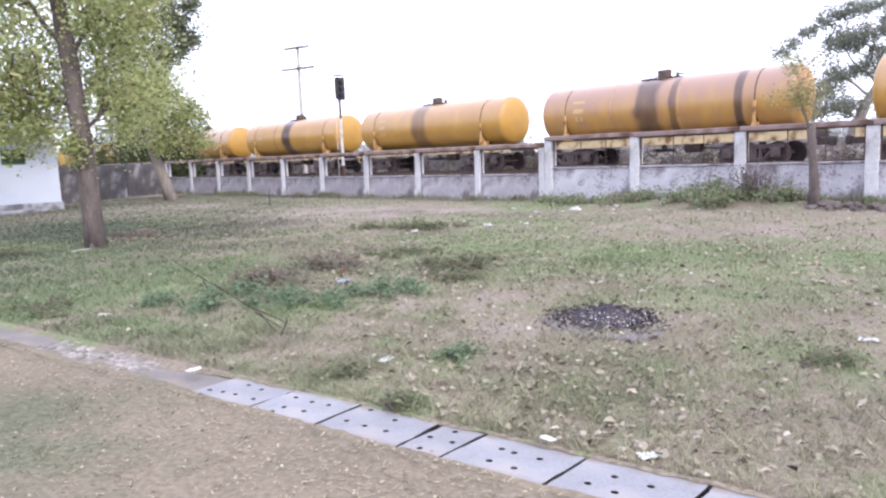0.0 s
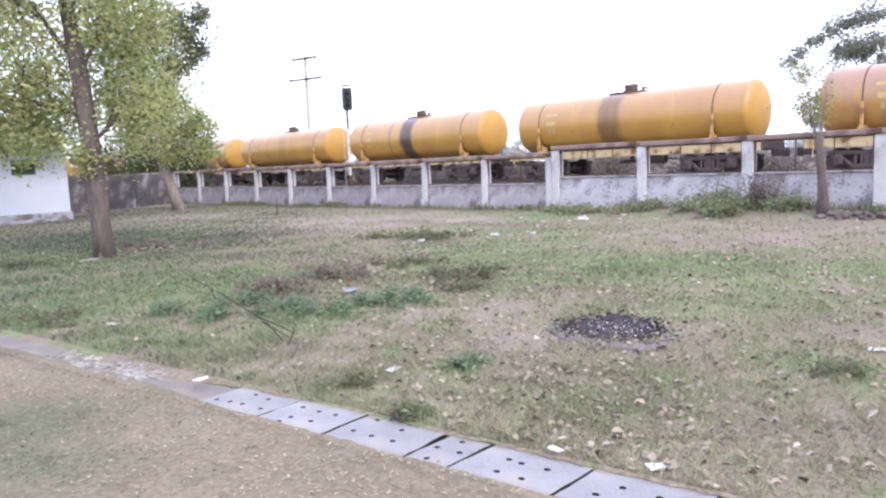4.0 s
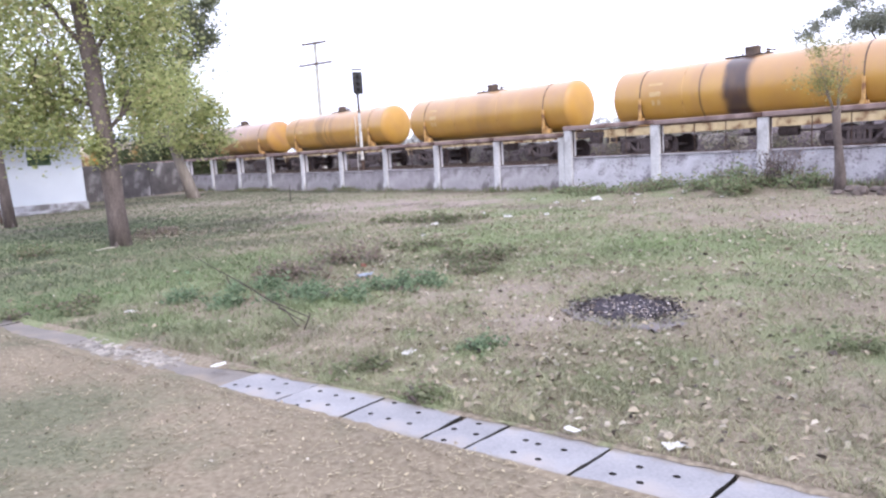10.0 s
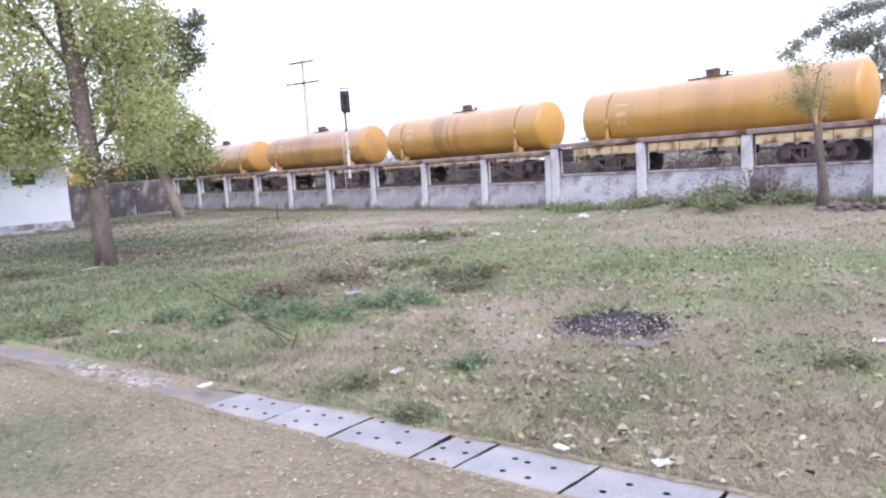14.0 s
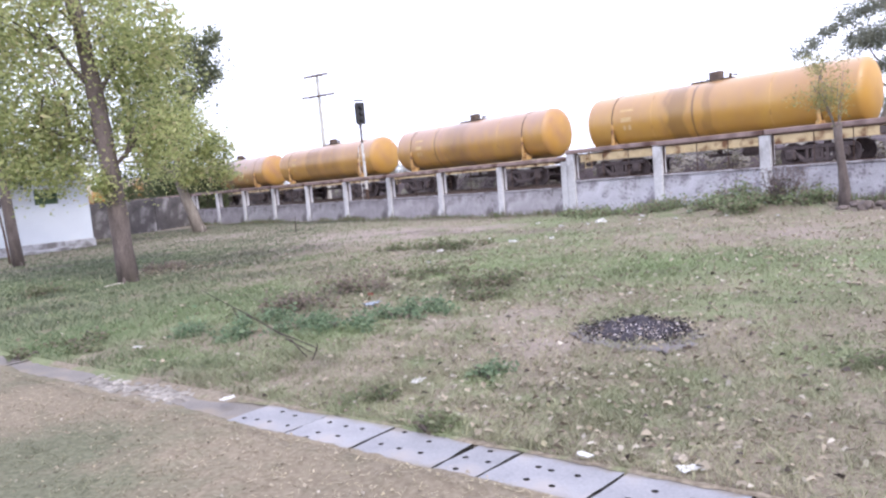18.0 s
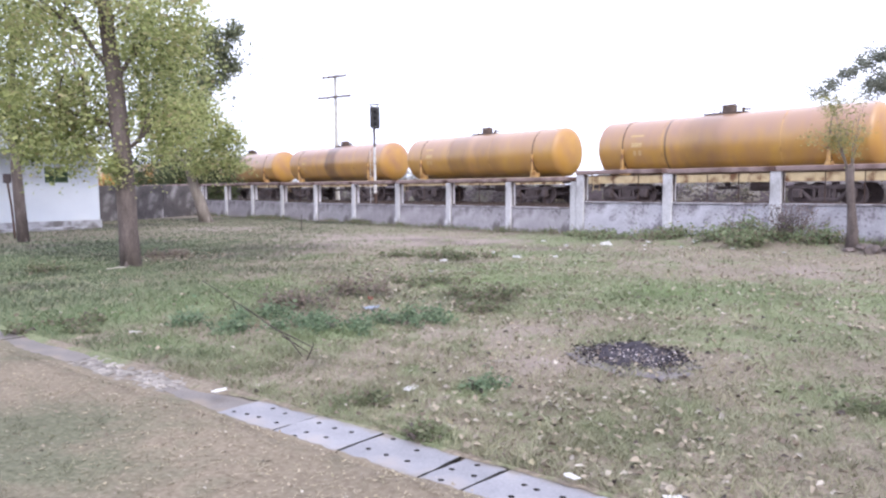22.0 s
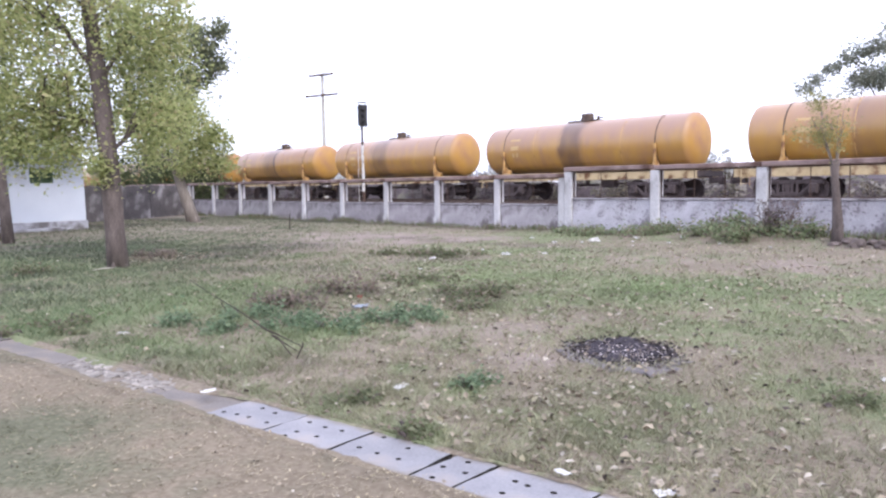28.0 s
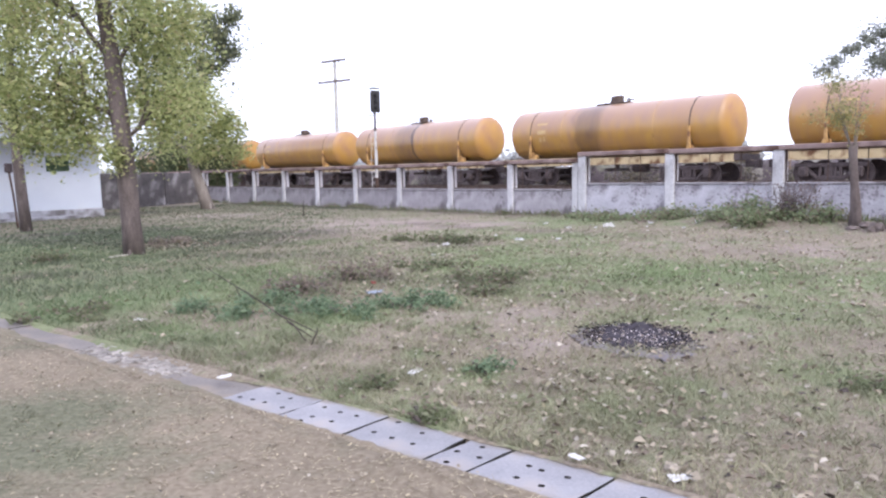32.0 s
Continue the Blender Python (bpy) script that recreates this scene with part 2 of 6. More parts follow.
def ground_mat():
    """Soil, dry grass and green growth, mixed by the cover map and broken up by noise."""
    m = bpy.data.materials.new("yard_soil")
    m.use_nodes = True
    n, l = m.node_tree.nodes, m.node_tree.links
    b = n["Principled BSDF"]
    b.inputs["Roughness"].default_value = 0.95
    b.inputs["Specular IOR Level"].default_value = 0.1
    tc = n.new("ShaderNodeTexCoord")
    at = n.new("ShaderNodeAttribute")
    at.attribute_name = "cover"
    sep = n.new("ShaderNodeSeparateColor")
    l.new(at.outputs["Color"], sep.inputs[0])

    def noise_at(sc, detail=5.0):
        t = n.new("ShaderNodeTexNoise")
        t.inputs["Scale"].default_value = sc
        t.inputs["Detail"].default_value = detail
        l.new(tc.outputs["Object"], t.inputs["Vector"])
        return t.outputs[0]

    def mask(value, noise_out, spread=0.9, lo=0.42, hi=0.68):
        a = n.new("ShaderNodeMath")
        a.operation = "MULTIPLY_ADD"
        l.new(noise_out, a.inputs[0])
        a.inputs[1].default_value = spread
        a.inputs[2].default_value = -0.5 * spread
        c = n.new("ShaderNodeMath")
        c.operation = "ADD"
        l.new(a.outputs[0], c.inputs[0])
        l.new(value, c.inputs[1])
        r = n.new("ShaderNodeMapRange")
        r.inputs["From Min"].default_value, r.inputs["From Max"].default_value = lo, hi
        l.new(c.outputs[0], r.inputs[0])
        return r.outputs[0]

    def over(base, colour, fac):
        x = n.new("ShaderNodeMixRGB")
        l.new(fac, x.inputs[0])
        l.new(base, x.inputs[1])
        if isinstance(colour, tuple):
            x.inputs[2].default_value = (*colour, 1)
        else:
            l.new(colour, x.inputs[2])
        return x.outputs[0]

    def two(a, c, noise_out, lo=0.35, hi=0.65):
        r = n.new("ShaderNodeValToRGB")
        r.color_ramp.elements[0].position, r.color_ramp.elements[1].position = lo, hi
        r.color_ramp.elements[0].color, r.color_ramp.elements[1].color = (*a, 1), (*c, 1)
        l.new(noise_out, r.inputs[0])
        return r.outputs[0]

    n1, n2, n3, n4 = noise_at(0.9), noise_at(5.0), noise_at(28.0), noise_at(110.0, 2.0)
    col = two((0.145, 0.120, 0.094), (0.255, 0.215, 0.168), n3)
    col = over(col, two((0.185, 0.150, 0.131), (0.300, 0.248, 0.218), n4), mask(sep.outputs[1], n2))
    col = over(col, two((0.120, 0.138, 0.074), (0.205, 0.222, 0.125), n3), mask(sep.outputs[0], n2))
    col = over(col, two((0.095, 0.076, 0.070), (0.175, 0.142, 0.128), n3), mask(sep.outputs[2], n2))
    col = over(col, two((0.160, 0.130, 0.097), (0.226, 0.189, 0.143), n3), mask(at.outputs["Alpha"], n2, 0.5, 0.35, 0.7))
    worn = mask(at.outputs["Alpha"], n2, 0.5, 0.35, 0.7)
    sward = n.new("ShaderNodeMath")
    sward.operation = "SUBTRACT"
    sward.use_clamp = True
    l.new(mask(sep.outputs[0], n2, 0.6, 0.46, 0.72), sward.inputs[0])
    l.new(worn, sward.inputs[1])
    col = over(col, two((0.122, 0.140, 0.078), (0.195, 0.212, 0.124), n3), sward.outputs[0])
    trodden = n.new("ShaderNodeMath")
    trodden.operation = "MULTIPLY"
    l.new(mask(sep.outputs[0], n2, 0.7, 0.22, 0.62), trodden.inputs[0])
    l.new(worn, trodden.inputs[1])
    col = over(col, two((0.098, 0.098, 0.066), (0.158, 0.156, 0.108), n3), trodden.outputs[0])
    hs = n.new("ShaderNodeHueSaturation")
    vr = n.new("ShaderNodeMapRange")
    vr.inputs["To Min"].default_value, vr.inputs["To Max"].default_value = 0.72, 1.28
    l.new(n1, vr.inputs[0])
    l.new(vr.outputs[0], hs.inputs["Value"])
    l.new(col, hs.inputs["Color"])
    l.new(hs.outputs[0], b.inputs["Base Color"])
    bp = n.new("ShaderNodeBump")
    bp.inputs["Strength"].default_value, bp.inputs["Distance"].default_value = 0.20, 0.010
    l.new(n3, bp.inputs["Height"])
    l.new(bp.outputs[0], b.inputs["Normal"])
    return m


SOIL = ground_mat()
CONCRETE = mat("weathered_concrete", (0.25, 0.236, 0.250), (0.42, 0.397, 0.420), 0.9, 2.2, 45, 0.4, stain=(0.15, 0.135, 0.14), stain_scale=1.8, stain_amount=0.4, by_object=0.10, chips=(0.13, 0.115, 0.12), chip_scale=8.0, chip_amount=0.5)
FLAKED = mat("flaked_concrete", (0.225, 0.206, 0.222), (0.385, 0.360, 0.380), 0.9, 2.2, 45, 0.4, stain=(0.15, 0.135, 0.14), stain_scale=1.5, stain_amount=0.4, by_object=0.12, chips=(0.60, 0.58, 0.58), chip_scale=6.0, chip_amount=0.5)
WHITEWASH = mat("stained_whitewash", (0.34, 0.33, 0.36), (0.55, 0.535, 0.58), 0.9, 1.6, 38, 0.35, stain=(0.25, 0.225, 0.235), stain_scale=1.3, stain_amount=0.5, by_object=0.08, chips=(0.20, 0.185, 0.205), chip_scale=13.0, chip_amount=0.72)
DARKWALL = mat("mouldy_concrete", (0.050, 0.046, 0.048), (0.150, 0.135, 0.135), 0.95, 1.1, 30, 0.4, stain=(0.34, 0.32, 0.33), stain_scale=1.0, stain_amount=0.42)
COPING = mat("coping_concrete", (0.185, 0.130, 0.122), (0.310, 0.232, 0.218), 0.9, 3.0, 50, 0.4, stain=(0.10, 0.06, 0.05), stain_scale=1.0, stain_amount=0.4)
POSTWHITE = mat("limewashed_post", (0.46, 0.45, 0.46), (0.70, 0.69, 0.71), 0.85, 2.0, 40, 0.3, stain=(0.22, 0.20, 0.20), stain_scale=3.0, stain_amount=0.45, by_object=0.12, stretch=(1, 1, 0.5))
IRON = mat("rusty_iron", (0.045, 0.030, 0.026), (0.10, 0.06, 0.045), 0.8, 12, 80, 0.2)
SLAB = mat("grey_slab_concrete", (0.200, 0.196, 0.214), (0.280, 0.275, 0.294), 0.8, 3.5, 70, 0.25, stain=(0.30, 0.27, 0.26), stain_scale=2.4, stain_amount=0.35, by_object=0.06)
DUSTY_SLAB = mat("dusty_slab_concrete", (0.135, 0.12, 0.112), (0.20, 0.18, 0.17), 0.9, 3.5, 60, 0.3, stain=(0.22, 0.18, 0.14), stain_scale=2.0, stain_amount=0.5, by_object=0.08)
MUD_SHADE = mat("drain_mud_shade", (0.012, 0.011, 0.010), (0.03, 0.027, 0.023), 0.7, 8, 40, 0.4)
BRICK = mat("worn_brick", (0.18, 0.162, 0.145), (0.33, 0.30, 0.272), 0.9, 6, 60, 0.5, by_object=0.32)
BARK = mat("brown_bark", (0.066, 0.053, 0.050), (0.155, 0.126, 0.117), 0.95, 9, 60, 0.9, stretch=(1, 1, 0.25))
BRUSHWOOD = mat("dead_brushwood", (0.090, 0.070, 0.068), (0.175, 0.140, 0.135), 0.9, 9, 60, 0.5)
DEADWOOD = mat("dead_wood", (0.035, 0.027, 0.024), (0.085, 0.068, 0.058), 0.9, 9, 60, 0.6)
PALEWOOD = mat("peeled_wood", (0.34, 0.31, 0.27), (0.50, 0.47, 0.42), 0.8, 9, 60, 0.4)
PALEBARK = mat("pale_bark", (0.15, 0.128, 0.112), (0.28, 0.245, 0.218), 0.95, 8, 60, 0.8, stretch=(1, 1, 0.3))
PLASTER = mat("white_plaster", (0.46, 0.495, 0.56), (0.54, 0.575, 0.63), 0.7, 0.8, 30, 0.1, stain=(0.52, 0.53, 0.55), stain_scale=0.7, stain_amount=0.25)
PLINTH = mat("grey_plinth", (0.26, 0.26, 0.28), (0.40, 0.40, 0.43), 0.9, 3, 50, 0.3, stain=(0.14, 0.13, 0.13), stain_scale=2, stain_amount=0.5)
ROOFING = mat("faded_roof_sheet", (0.34, 0.35, 0.35), (0.52, 0.53, 0.53), 0.7, 2.0, 40, 0.2, stain=(0.2, 0.17, 0.14), stain_scale=1.5, stain_amount=0.4)
GREENPAINT = mat("green_shutter_paint", (0.05, 0.085, 0.05), (0.09, 0.13, 0.075), 0.6, 4, 50, 0.1)
BLACK = mat("black_paint", (0.024, 0.024, 0.026), (0.050, 0.049, 0.052), 0.55, 6, 60, 0.1)
STEEL = mat("running_gear_steel", (0.042, 0.032, 0.033), (0.100, 0.078, 0.078), 0.75, 6, 60, 0.3)
GREYPAINT = mat("grey_mast_paint", (0.42, 0.41, 0.40), (0.60, 0.59, 0.58), 0.6, 5, 60, 0.15, stain=(0.22, 0.15, 0.11), stain_scale=3, stain_amount=0.35)
FRAME_YELLOW = mat("frame_paint", (0.42, 0.325, 0.185), (0.55, 0.440, 0.270), 0.6, 2.5, 40, 0.2, stain=(0.16, 0.08, 0.04), stain_scale=2.0, stain_amount=0.5)
HATCH = mat("tarry_hatch", (0.058, 0.043, 0.038), (0.140, 0.100, 0.080), 0.7, 6, 50, 0.3)
RAILSTEEL = mat("rail_steel", (0.09, 0.065, 0.055), (0.17, 0.125, 0.10), 0.5, 5, 60, 0.1, metal=0.5)
SLEEPER = mat("old_sleeper", (0.09, 0.075, 0.065), (0.19, 0.165, 0.145), 0.9, 6, 50, 0.4, by_object=0.2)
BALLAST = mat("ballast_stone", (0.12, 0.105, 0.10), (0.30, 0.27, 0.25), 0.95, 9, 30, 0.8)
ASH = mat("charred_ash", (0.012, 0.010, 0.014), (0.044, 0.035, 0.046), 0.95, 14, 90, 0.9)
GREYASH = mat("grey_ash", (0.10, 0.09, 0.095), (0.22, 0.195, 0.20), 0.95, 14, 90, 0.6)
PAPER = mat("dirty_white_plastic", (0.44, 0.43, 0.42), (0.62, 0.61, 0.60), 0.6, 8, 60, 0.2)
REDSCRAP = mat("red_scrap_plastic", (0.20, 0.06, 0.055), (0.34, 0.10, 0.085), 0.6, 20, 80, 0.2)
BLUEBAG = mat("pale_blue_plastic", (0.19, 0.22, 0.27), (0.32, 0.35, 0.41), 0.5, 8, 60, 0.2)
PALESTONE = mat("pale_buff_stone", (0.24, 0.205, 0.165), (0.38, 0.335, 0.285), 0.9, 9, 60, 0.5, by_object=0.15)
STONE = mat("grey_stone", (0.075, 0.060, 0.055), (0.165, 0.135, 0.125), 0.9, 7, 60, 0.6, by_object=0.25)
BANK = mat("dull_bank_earth", (0.050, 0.039, 0.044), (0.115, 0.092, 0.098), 0.95, 1.2, 14, 0.8, stain=(0.15, 0.145, 0.11), stain_scale=0.9, stain_amount=0.45, chips=(0.24, 0.22, 0.19), chip_scale=4.0, chip_amount=0.4)
ORANGE = mat("saddle_paint", (0.44, 0.255, 0.090), (0.56, 0.355, 0.150), 0.55, 2.5, 40, 0.2, stain=(0.20, 0.10, 0.05), stain_scale=2.0, stain_amount=0.4)
POLEMAT = mat("concrete_pole", (0.32, 0.31, 0.29), (0.48, 0.47, 0.45), 0.9, 4, 50, 0.3)
LETTER = mat("faded_white_stencil", (0.45, 0.30, 0.13), (0.56, 0.42, 0.24), 0.7, 10, 70, 0.1)


def edge_dirt(m, reach, soil):
    """Soil that has washed over the long edges of the slabs."""
    n, l = m.node_tree.nodes, m.node_tree.links
    b = n["Principled BSDF"]
    old = b.inputs["Base Color"].links[0].from_socket
    tc = n.new("ShaderNodeTexCoord")
    sep = n.new("ShaderNodeSeparateXYZ")
    l.new(tc.outputs["Object"], sep.inputs[0])
    ab = n.new("ShaderNodeMath")
    ab.operation = "ABSOLUTE"
    l.new(sep.outputs[1], ab.inputs[0])
    no = n.new("ShaderNodeTexNoise")
    no.inputs["Scale"].default_value, no.inputs["Detail"].default_value = 9, 5
    l.new(tc.outputs["Object"], no.inputs["Vector"])
    ad = n.new("ShaderNodeMath")
    ad.operation = "MULTIPLY_ADD"
    l.new(no.outputs[0], ad.inputs[0])
    ad.inputs[1].default_value = 0.16
    l.new(ab.outputs[0], ad.inputs[2])
    rg = n.new("ShaderNodeMapRange")
    rg.inputs["From Min"].default_value, rg.inputs["From Max"].default_value = reach + 0.07, reach + 0.12
    rg.inputs["To Max"].default_value = 0.85
    l.new(ad.outputs[0], rg.inputs[0])
    mx = n.new("ShaderNodeMixRGB")
    mx.inputs[2].default_value = (*soil, 1)
    l.new(rg.outputs[0], mx.inputs[0])
    l.new(old, mx.inputs[1])
    l.new(mx.outputs[0], b.inputs["Base Color"])


edge_dirt(SLAB, 0.165, (0.20, 0.175, 0.15))
edge_dirt(DUSTY_SLAB, 0.12, (0.19, 0.165, 0.14))
LEAF = foliage("living_leaves", 0.75, 0.50, 0.12)
BLADE = foliage("grass_blades", 0.8, 0.2, 0.2)
LITTER = foliage("dry_leaves", 0.85, 0.12, 0.28)


# ---- mesh helpers ----
def part(name, bm, material, parent=None, label="", m=None, smooth=False):
    mesh = bpy.data.meshes.new(name)
    bm.to_mesh(mesh)
    bm.free()
    if smooth:
        mesh.shade_smooth()
    return place(name, mesh, material, parent, label, m)


def place(name, mesh, material, parent=None, label="", m=None):
    if material and not mesh.materials:
        mesh.materials.append(material)
    ob = new(name, mesh)
    if parent:
        ob.parent = parent
    if m is not None:
        ob.matrix_basis = m
    if label:
        ob["label"] = label
    return ob


def holder(name, m, label, category, group="", kind=""):
    ob = new(name)
    ob.empty_display_size = 0.2
    ob.matrix_basis = m
    return tagged(ob, label, category, group, kind)


def box(bm, sx, sy, sz, x=0, y=0, z=0, m=None, bevel=0.0):
    mm = Matrix.Translation((x, y, z)) @ Matrix.Diagonal((sx, sy, sz, 1))
    r = bmesh.ops.create_cube(bm, size=1, matrix=(m @ mm) if m else mm)
    if bevel:
        es = {e for v in r["verts"] for e in v.link_edges}
        bmesh.ops.bevel(bm, geom=list(es), offset=bevel, segments=1, affect="EDGES")


def rod(bm, a, b, r, r2=None, seg=8):
    a, b = Vector(a), Vector(b)
    d = b - a
    m = Matrix.Translation((a + b) / 2) @ d.to_track_quat("Z", "Y").to_matrix().to_4x4()
    bmesh.ops.create_cone(bm, cap_ends=True, segments=seg, radius1=r, radius2=r if r2 is None else r2, depth=d.length, matrix=m)


def tube(bm, pts, radii, seg=10, rough=0.0, seed=0):
    """A bent, tapered limb through the points."""
    rnd = random.Random(seed)
    rings = []
    for i, p in enumerate(pts):
        p = Vector(p)
        d = (Vector(pts[min(i + 1, len(pts) - 1)]) - Vector(pts[max(i - 1, 0)])).normalized()
        a = d.orthogonal().normalized() if abs(d.z) < 0.9 else (Vector((1, 0, 0)) - d * d.x).normalized()
        b = d.cross(a)
        ring = []
        for k in range(seg):
            t = 2 * math.pi * k / seg
            rr = radii[i] * (1 + rough * rnd.uniform(-1, 1))
            ring.append(bm.verts.new(p + a * math.cos(t) * rr + b * math.sin(t) * rr))
        rings.append(ring)
    for r0, r1 in zip(rings, rings[1:]):
        for k in range(seg):
            bm.faces.new((r0[k], r0[(k + 1) % seg], r1[(k + 1) % seg], r1[k]))
    bm.faces.new(list(reversed(rings[0])))
    bm.faces.new(rings[-1])


def lathe(bm, prof, seg=40, y=0.0, z=0.0, a0=0.0, a1=2 * math.pi):
    """Turn (x, r) pairs round an axis along x."""
    closed = abs(a1 - a0 - 2 * math.pi) < 1e-6
    cnt = seg if closed else seg + 1
    rings = []
    for x, r in prof:
        rings.append([bm.verts.new((x, y + r * math.cos(a0 + (a1 - a0) * k / seg), z + r * math.sin(a0 + (a1 - a0) * k / seg))) for k in range(cnt)])
    for r0, r1 in zip(rings, rings[1:]):
        for k in range(seg):
            j = (k + 1) % cnt
            bm.faces.new((r0[k], r0[j], r1[j], r1[k]))
    return rings


def tinted(name, verts, faces, tint):
    mesh = bpy.data.meshes.new(name)
    verts = np.asarray(verts, np.float32).reshape(-1, 3)
    faces = np.asarray(faces, np.int32)
    k = faces.shape[1]
    mesh.vertices.add(len(verts))
    mesh.vertices.foreach_set("co", verts.ravel())
    mesh.loops.add(faces.size)
    mesh.loops.foreach_set("vertex_index", faces.ravel())
    mesh.polygons.add(len(faces))
    mesh.polygons.foreach_set("loop_start", np.arange(0, faces.size, k, dtype=np.int32))
    mesh.polygons.foreach_set("loop_total", np.full(len(faces), k, np.int32))
    mesh.update(calc_edges=True)
    at = mesh.color_attributes.new("tint", "FLOAT_COLOR", "POINT")
    rgba = np.ones((len(verts), 4), np.float32)
    rgba[:, :3] = tint
    at.data.foreach_set("color", rgba.ravel())
    return mesh


def leaf_cloud(name, centres, size, colours, weights, droop=0.3, seed=1, long=1.5, clump=1):
    """One folded leaf (two quads) at every centre, turned at random."""
    g = np.random.default_rng(seed)
    n = len(centres)
    ax = g.normal(size=(n, 3))
    ax[:, 2] = ax[:, 2] * 0.5 - droop
    ax /= np.linalg.norm(ax, axis=1, keepdims=True)
    side = np.cross(ax, g.normal(size=(n, 3)))
    side /= np.linalg.norm(side, axis=1, keepdims=True)
    up = np.cross(side, ax)
    s = size * g.uniform(0.6, 1.35, (n, 1))
    a = centres - ax * s * long / 2
    b = centres + ax * s * long / 2
    mid0, mid1 = centres - ax * s * 0.25, centres + ax * s * 0.3
    fold = up * s * 0.16
    v = np.stack([a, mid0 - side * s * 0.42 + fold, mid1 - side * s * 0.34 + fold, b, mid1 + side * s * 0.34 + fold, mid0 + side * s * 0.42 + fold], 1)
    base = np.arange(n)[:, None] * 6
    f = np.concatenate([base + [0, 1, 2, 3], base + [0, 3, 4, 5]])
    share = np.array(weights) / sum(weights)
    pick = g.choice(len(colours), n, p=share)
    if clump > 1:
        # most leaves of a clump have the clump's own tone
        own = np.repeat(g.choice(len(colours), n // clump + 1, p=share), clump)[:n]
        pick = np.where(g.uniform(0, 1, n) < 0.7, own, pick)
    tint = np.repeat(np.array(colours)[pick] * g.uniform(0.9, 1.1, (n, 1)), 6, 0)
    return tinted(name, v, f, tint)


def clumps(g, blobs, per, spread):
    """Leaf places: small clumps strewn over the shells of ellipsoids, with gaps between them."""
    out = []
    for cx, cy, cz, rx, ry, rz, cnt in blobs:
        d = g.normal(size=(cnt, 3))
        d /= np.linalg.norm(d, axis=1, keepdims=True)
        r = g.uniform(0.35, 1.0, (cnt, 1)) ** 0.6 * g.uniform(0.82, 1.12, (cnt, 1))
        c = np.array((cx, cy, cz)) + d * r * np.array((rx, ry, rz))
        p = c[:, None] + g.normal(size=(cnt, per, 3)) * spread * g.uniform(0.5, 1.2, (cnt, 1, 1))
        out.append(p.reshape(-1, 3))
    return np.concatenate(out)


# ---- the ground ----
E_DRAIN = Vector((0.806, -0.592, 0)).normalized()
W_DRAIN = Vector((0.592, 0.806, 0)).normalized()
DRAIN_W, DRAIN_HALF = 3.0, 0.21

# patches of cover: x, y, reach along, reach across, turn in degrees, amount
GREEN = [(-10.5, 14.0, 4.5, 3.2, -30, 0.46), (-9.0, 18.5, 3.4, 2.6, -25, 0.34), (1.6, 16.4, 2.4, 1.3, -30, 0.24), (3.4, 8.7, 1.8, 0.9, -8, 0.30), (6.0, 10.8, 1.4, 0.6, -20, 0.25), (2.0, 4.2, 1.7, 1.1, -4, 0.13), (-1.2, 5.4, 0.9, 0.5, -30, 0.10), (2.92, 10.14, 1.80, 1.30, -6, 0.50), (3.26, 7.72, 1.50, 1.00, -4, 0.20), (0.60, 12.17, 1.20, 2.80, -7, 0.32), (-4.83, 8.31, 1.10, 1.40, -4, 0.50), (-3.89, 9.77, 1.40, 1.70, -5, 0.38), (-6.3, 9.6, 2.2, 2.0, -10, 0.34), (-3.2, 6.9, 1.0, 0.6, -20, 0.22), (-2.61, 8.22, 0.34, 0.53, -4, 0.32), (-1.41, 7.55, 0.56, 0.43, -4, 0.42),
         (0.12, 5.30, 0.19, 0.24, -2, 0.40), (-0.19, 4.27, 0.18, 0.20, -2, 0.28), (-0.85, 5.12, 0.30, 0.22, -2, 0.20), (2.50, 5.20, 0.50, 0.56, -2, 0.16), (2.76, 4.79, 0.20, 0.42, -2, 0.25), (-0.39, 5.91, 0.14, 0.16, -3, 0.40), (3.03, 20.85, 1.48, 2.76, -14, 0.30),
         (5.3, 9.0, 1.4, 1.0, -12, 0.34), (-4.6, 11.0, 2.6, 1.6, -20, 0.16), (6.2, 17.6, 3.4, 1.0, -42, 0.10), (-13.0, 17.0, 4.0, 3.0, -40, 0.22), (5.4, 7.0, 1.3, 0.9, -20, 0.25), (2.0, 14.2, 1.3, 1.6, -15, 0.26), (-6.2, 8.6, 0.8, 1.2, -10, 0.30)]
PATH_GREEN = [(-2.79, 4.39, 0.60, 0.60, -2, 0.62), (-2.45, 3.76, 0.70, 0.32, -1, 0.62), (-1.57, 3.59, 0.37, 0.16, -1, 0.25), (-4.23, 6.40, 0.33, 0.37, -3, 0.30), (-3.2, 2.9, 1.2, 0.9, -10, 0.78)]
DIRT = [(-2.6, 21.0, 4.0, 3.0, -22, 0.62), (0.69, 20.28, 1.90, 1.90, -13, 0.60), (4.22, 13.92, 1.27, 1.20, -9, 0.48), (6.33, 12.47, 1.60, 1.70, -10, 0.50), (0.41, 7.37, 0.85, 0.72, -4, 0.48), (-0.37, 7.57, 0.43, 0.60, -4, 0.44), (0.69, 6.15, 0.42, 0.57, -3, 0.48),
        (4.33, 11.56, 0.88, 0.50, -7, 0.35), (0.50, 4.87, 0.26, 0.30, -2, 0.40), (-9.6, 27.0, 3.0, 3.0, -45, 0.5), (9.6, 10.6, 1.8, 1.2, -40, 0.5), (2.4, 6.9, 0.7, 0.35, -4, 0.28)]
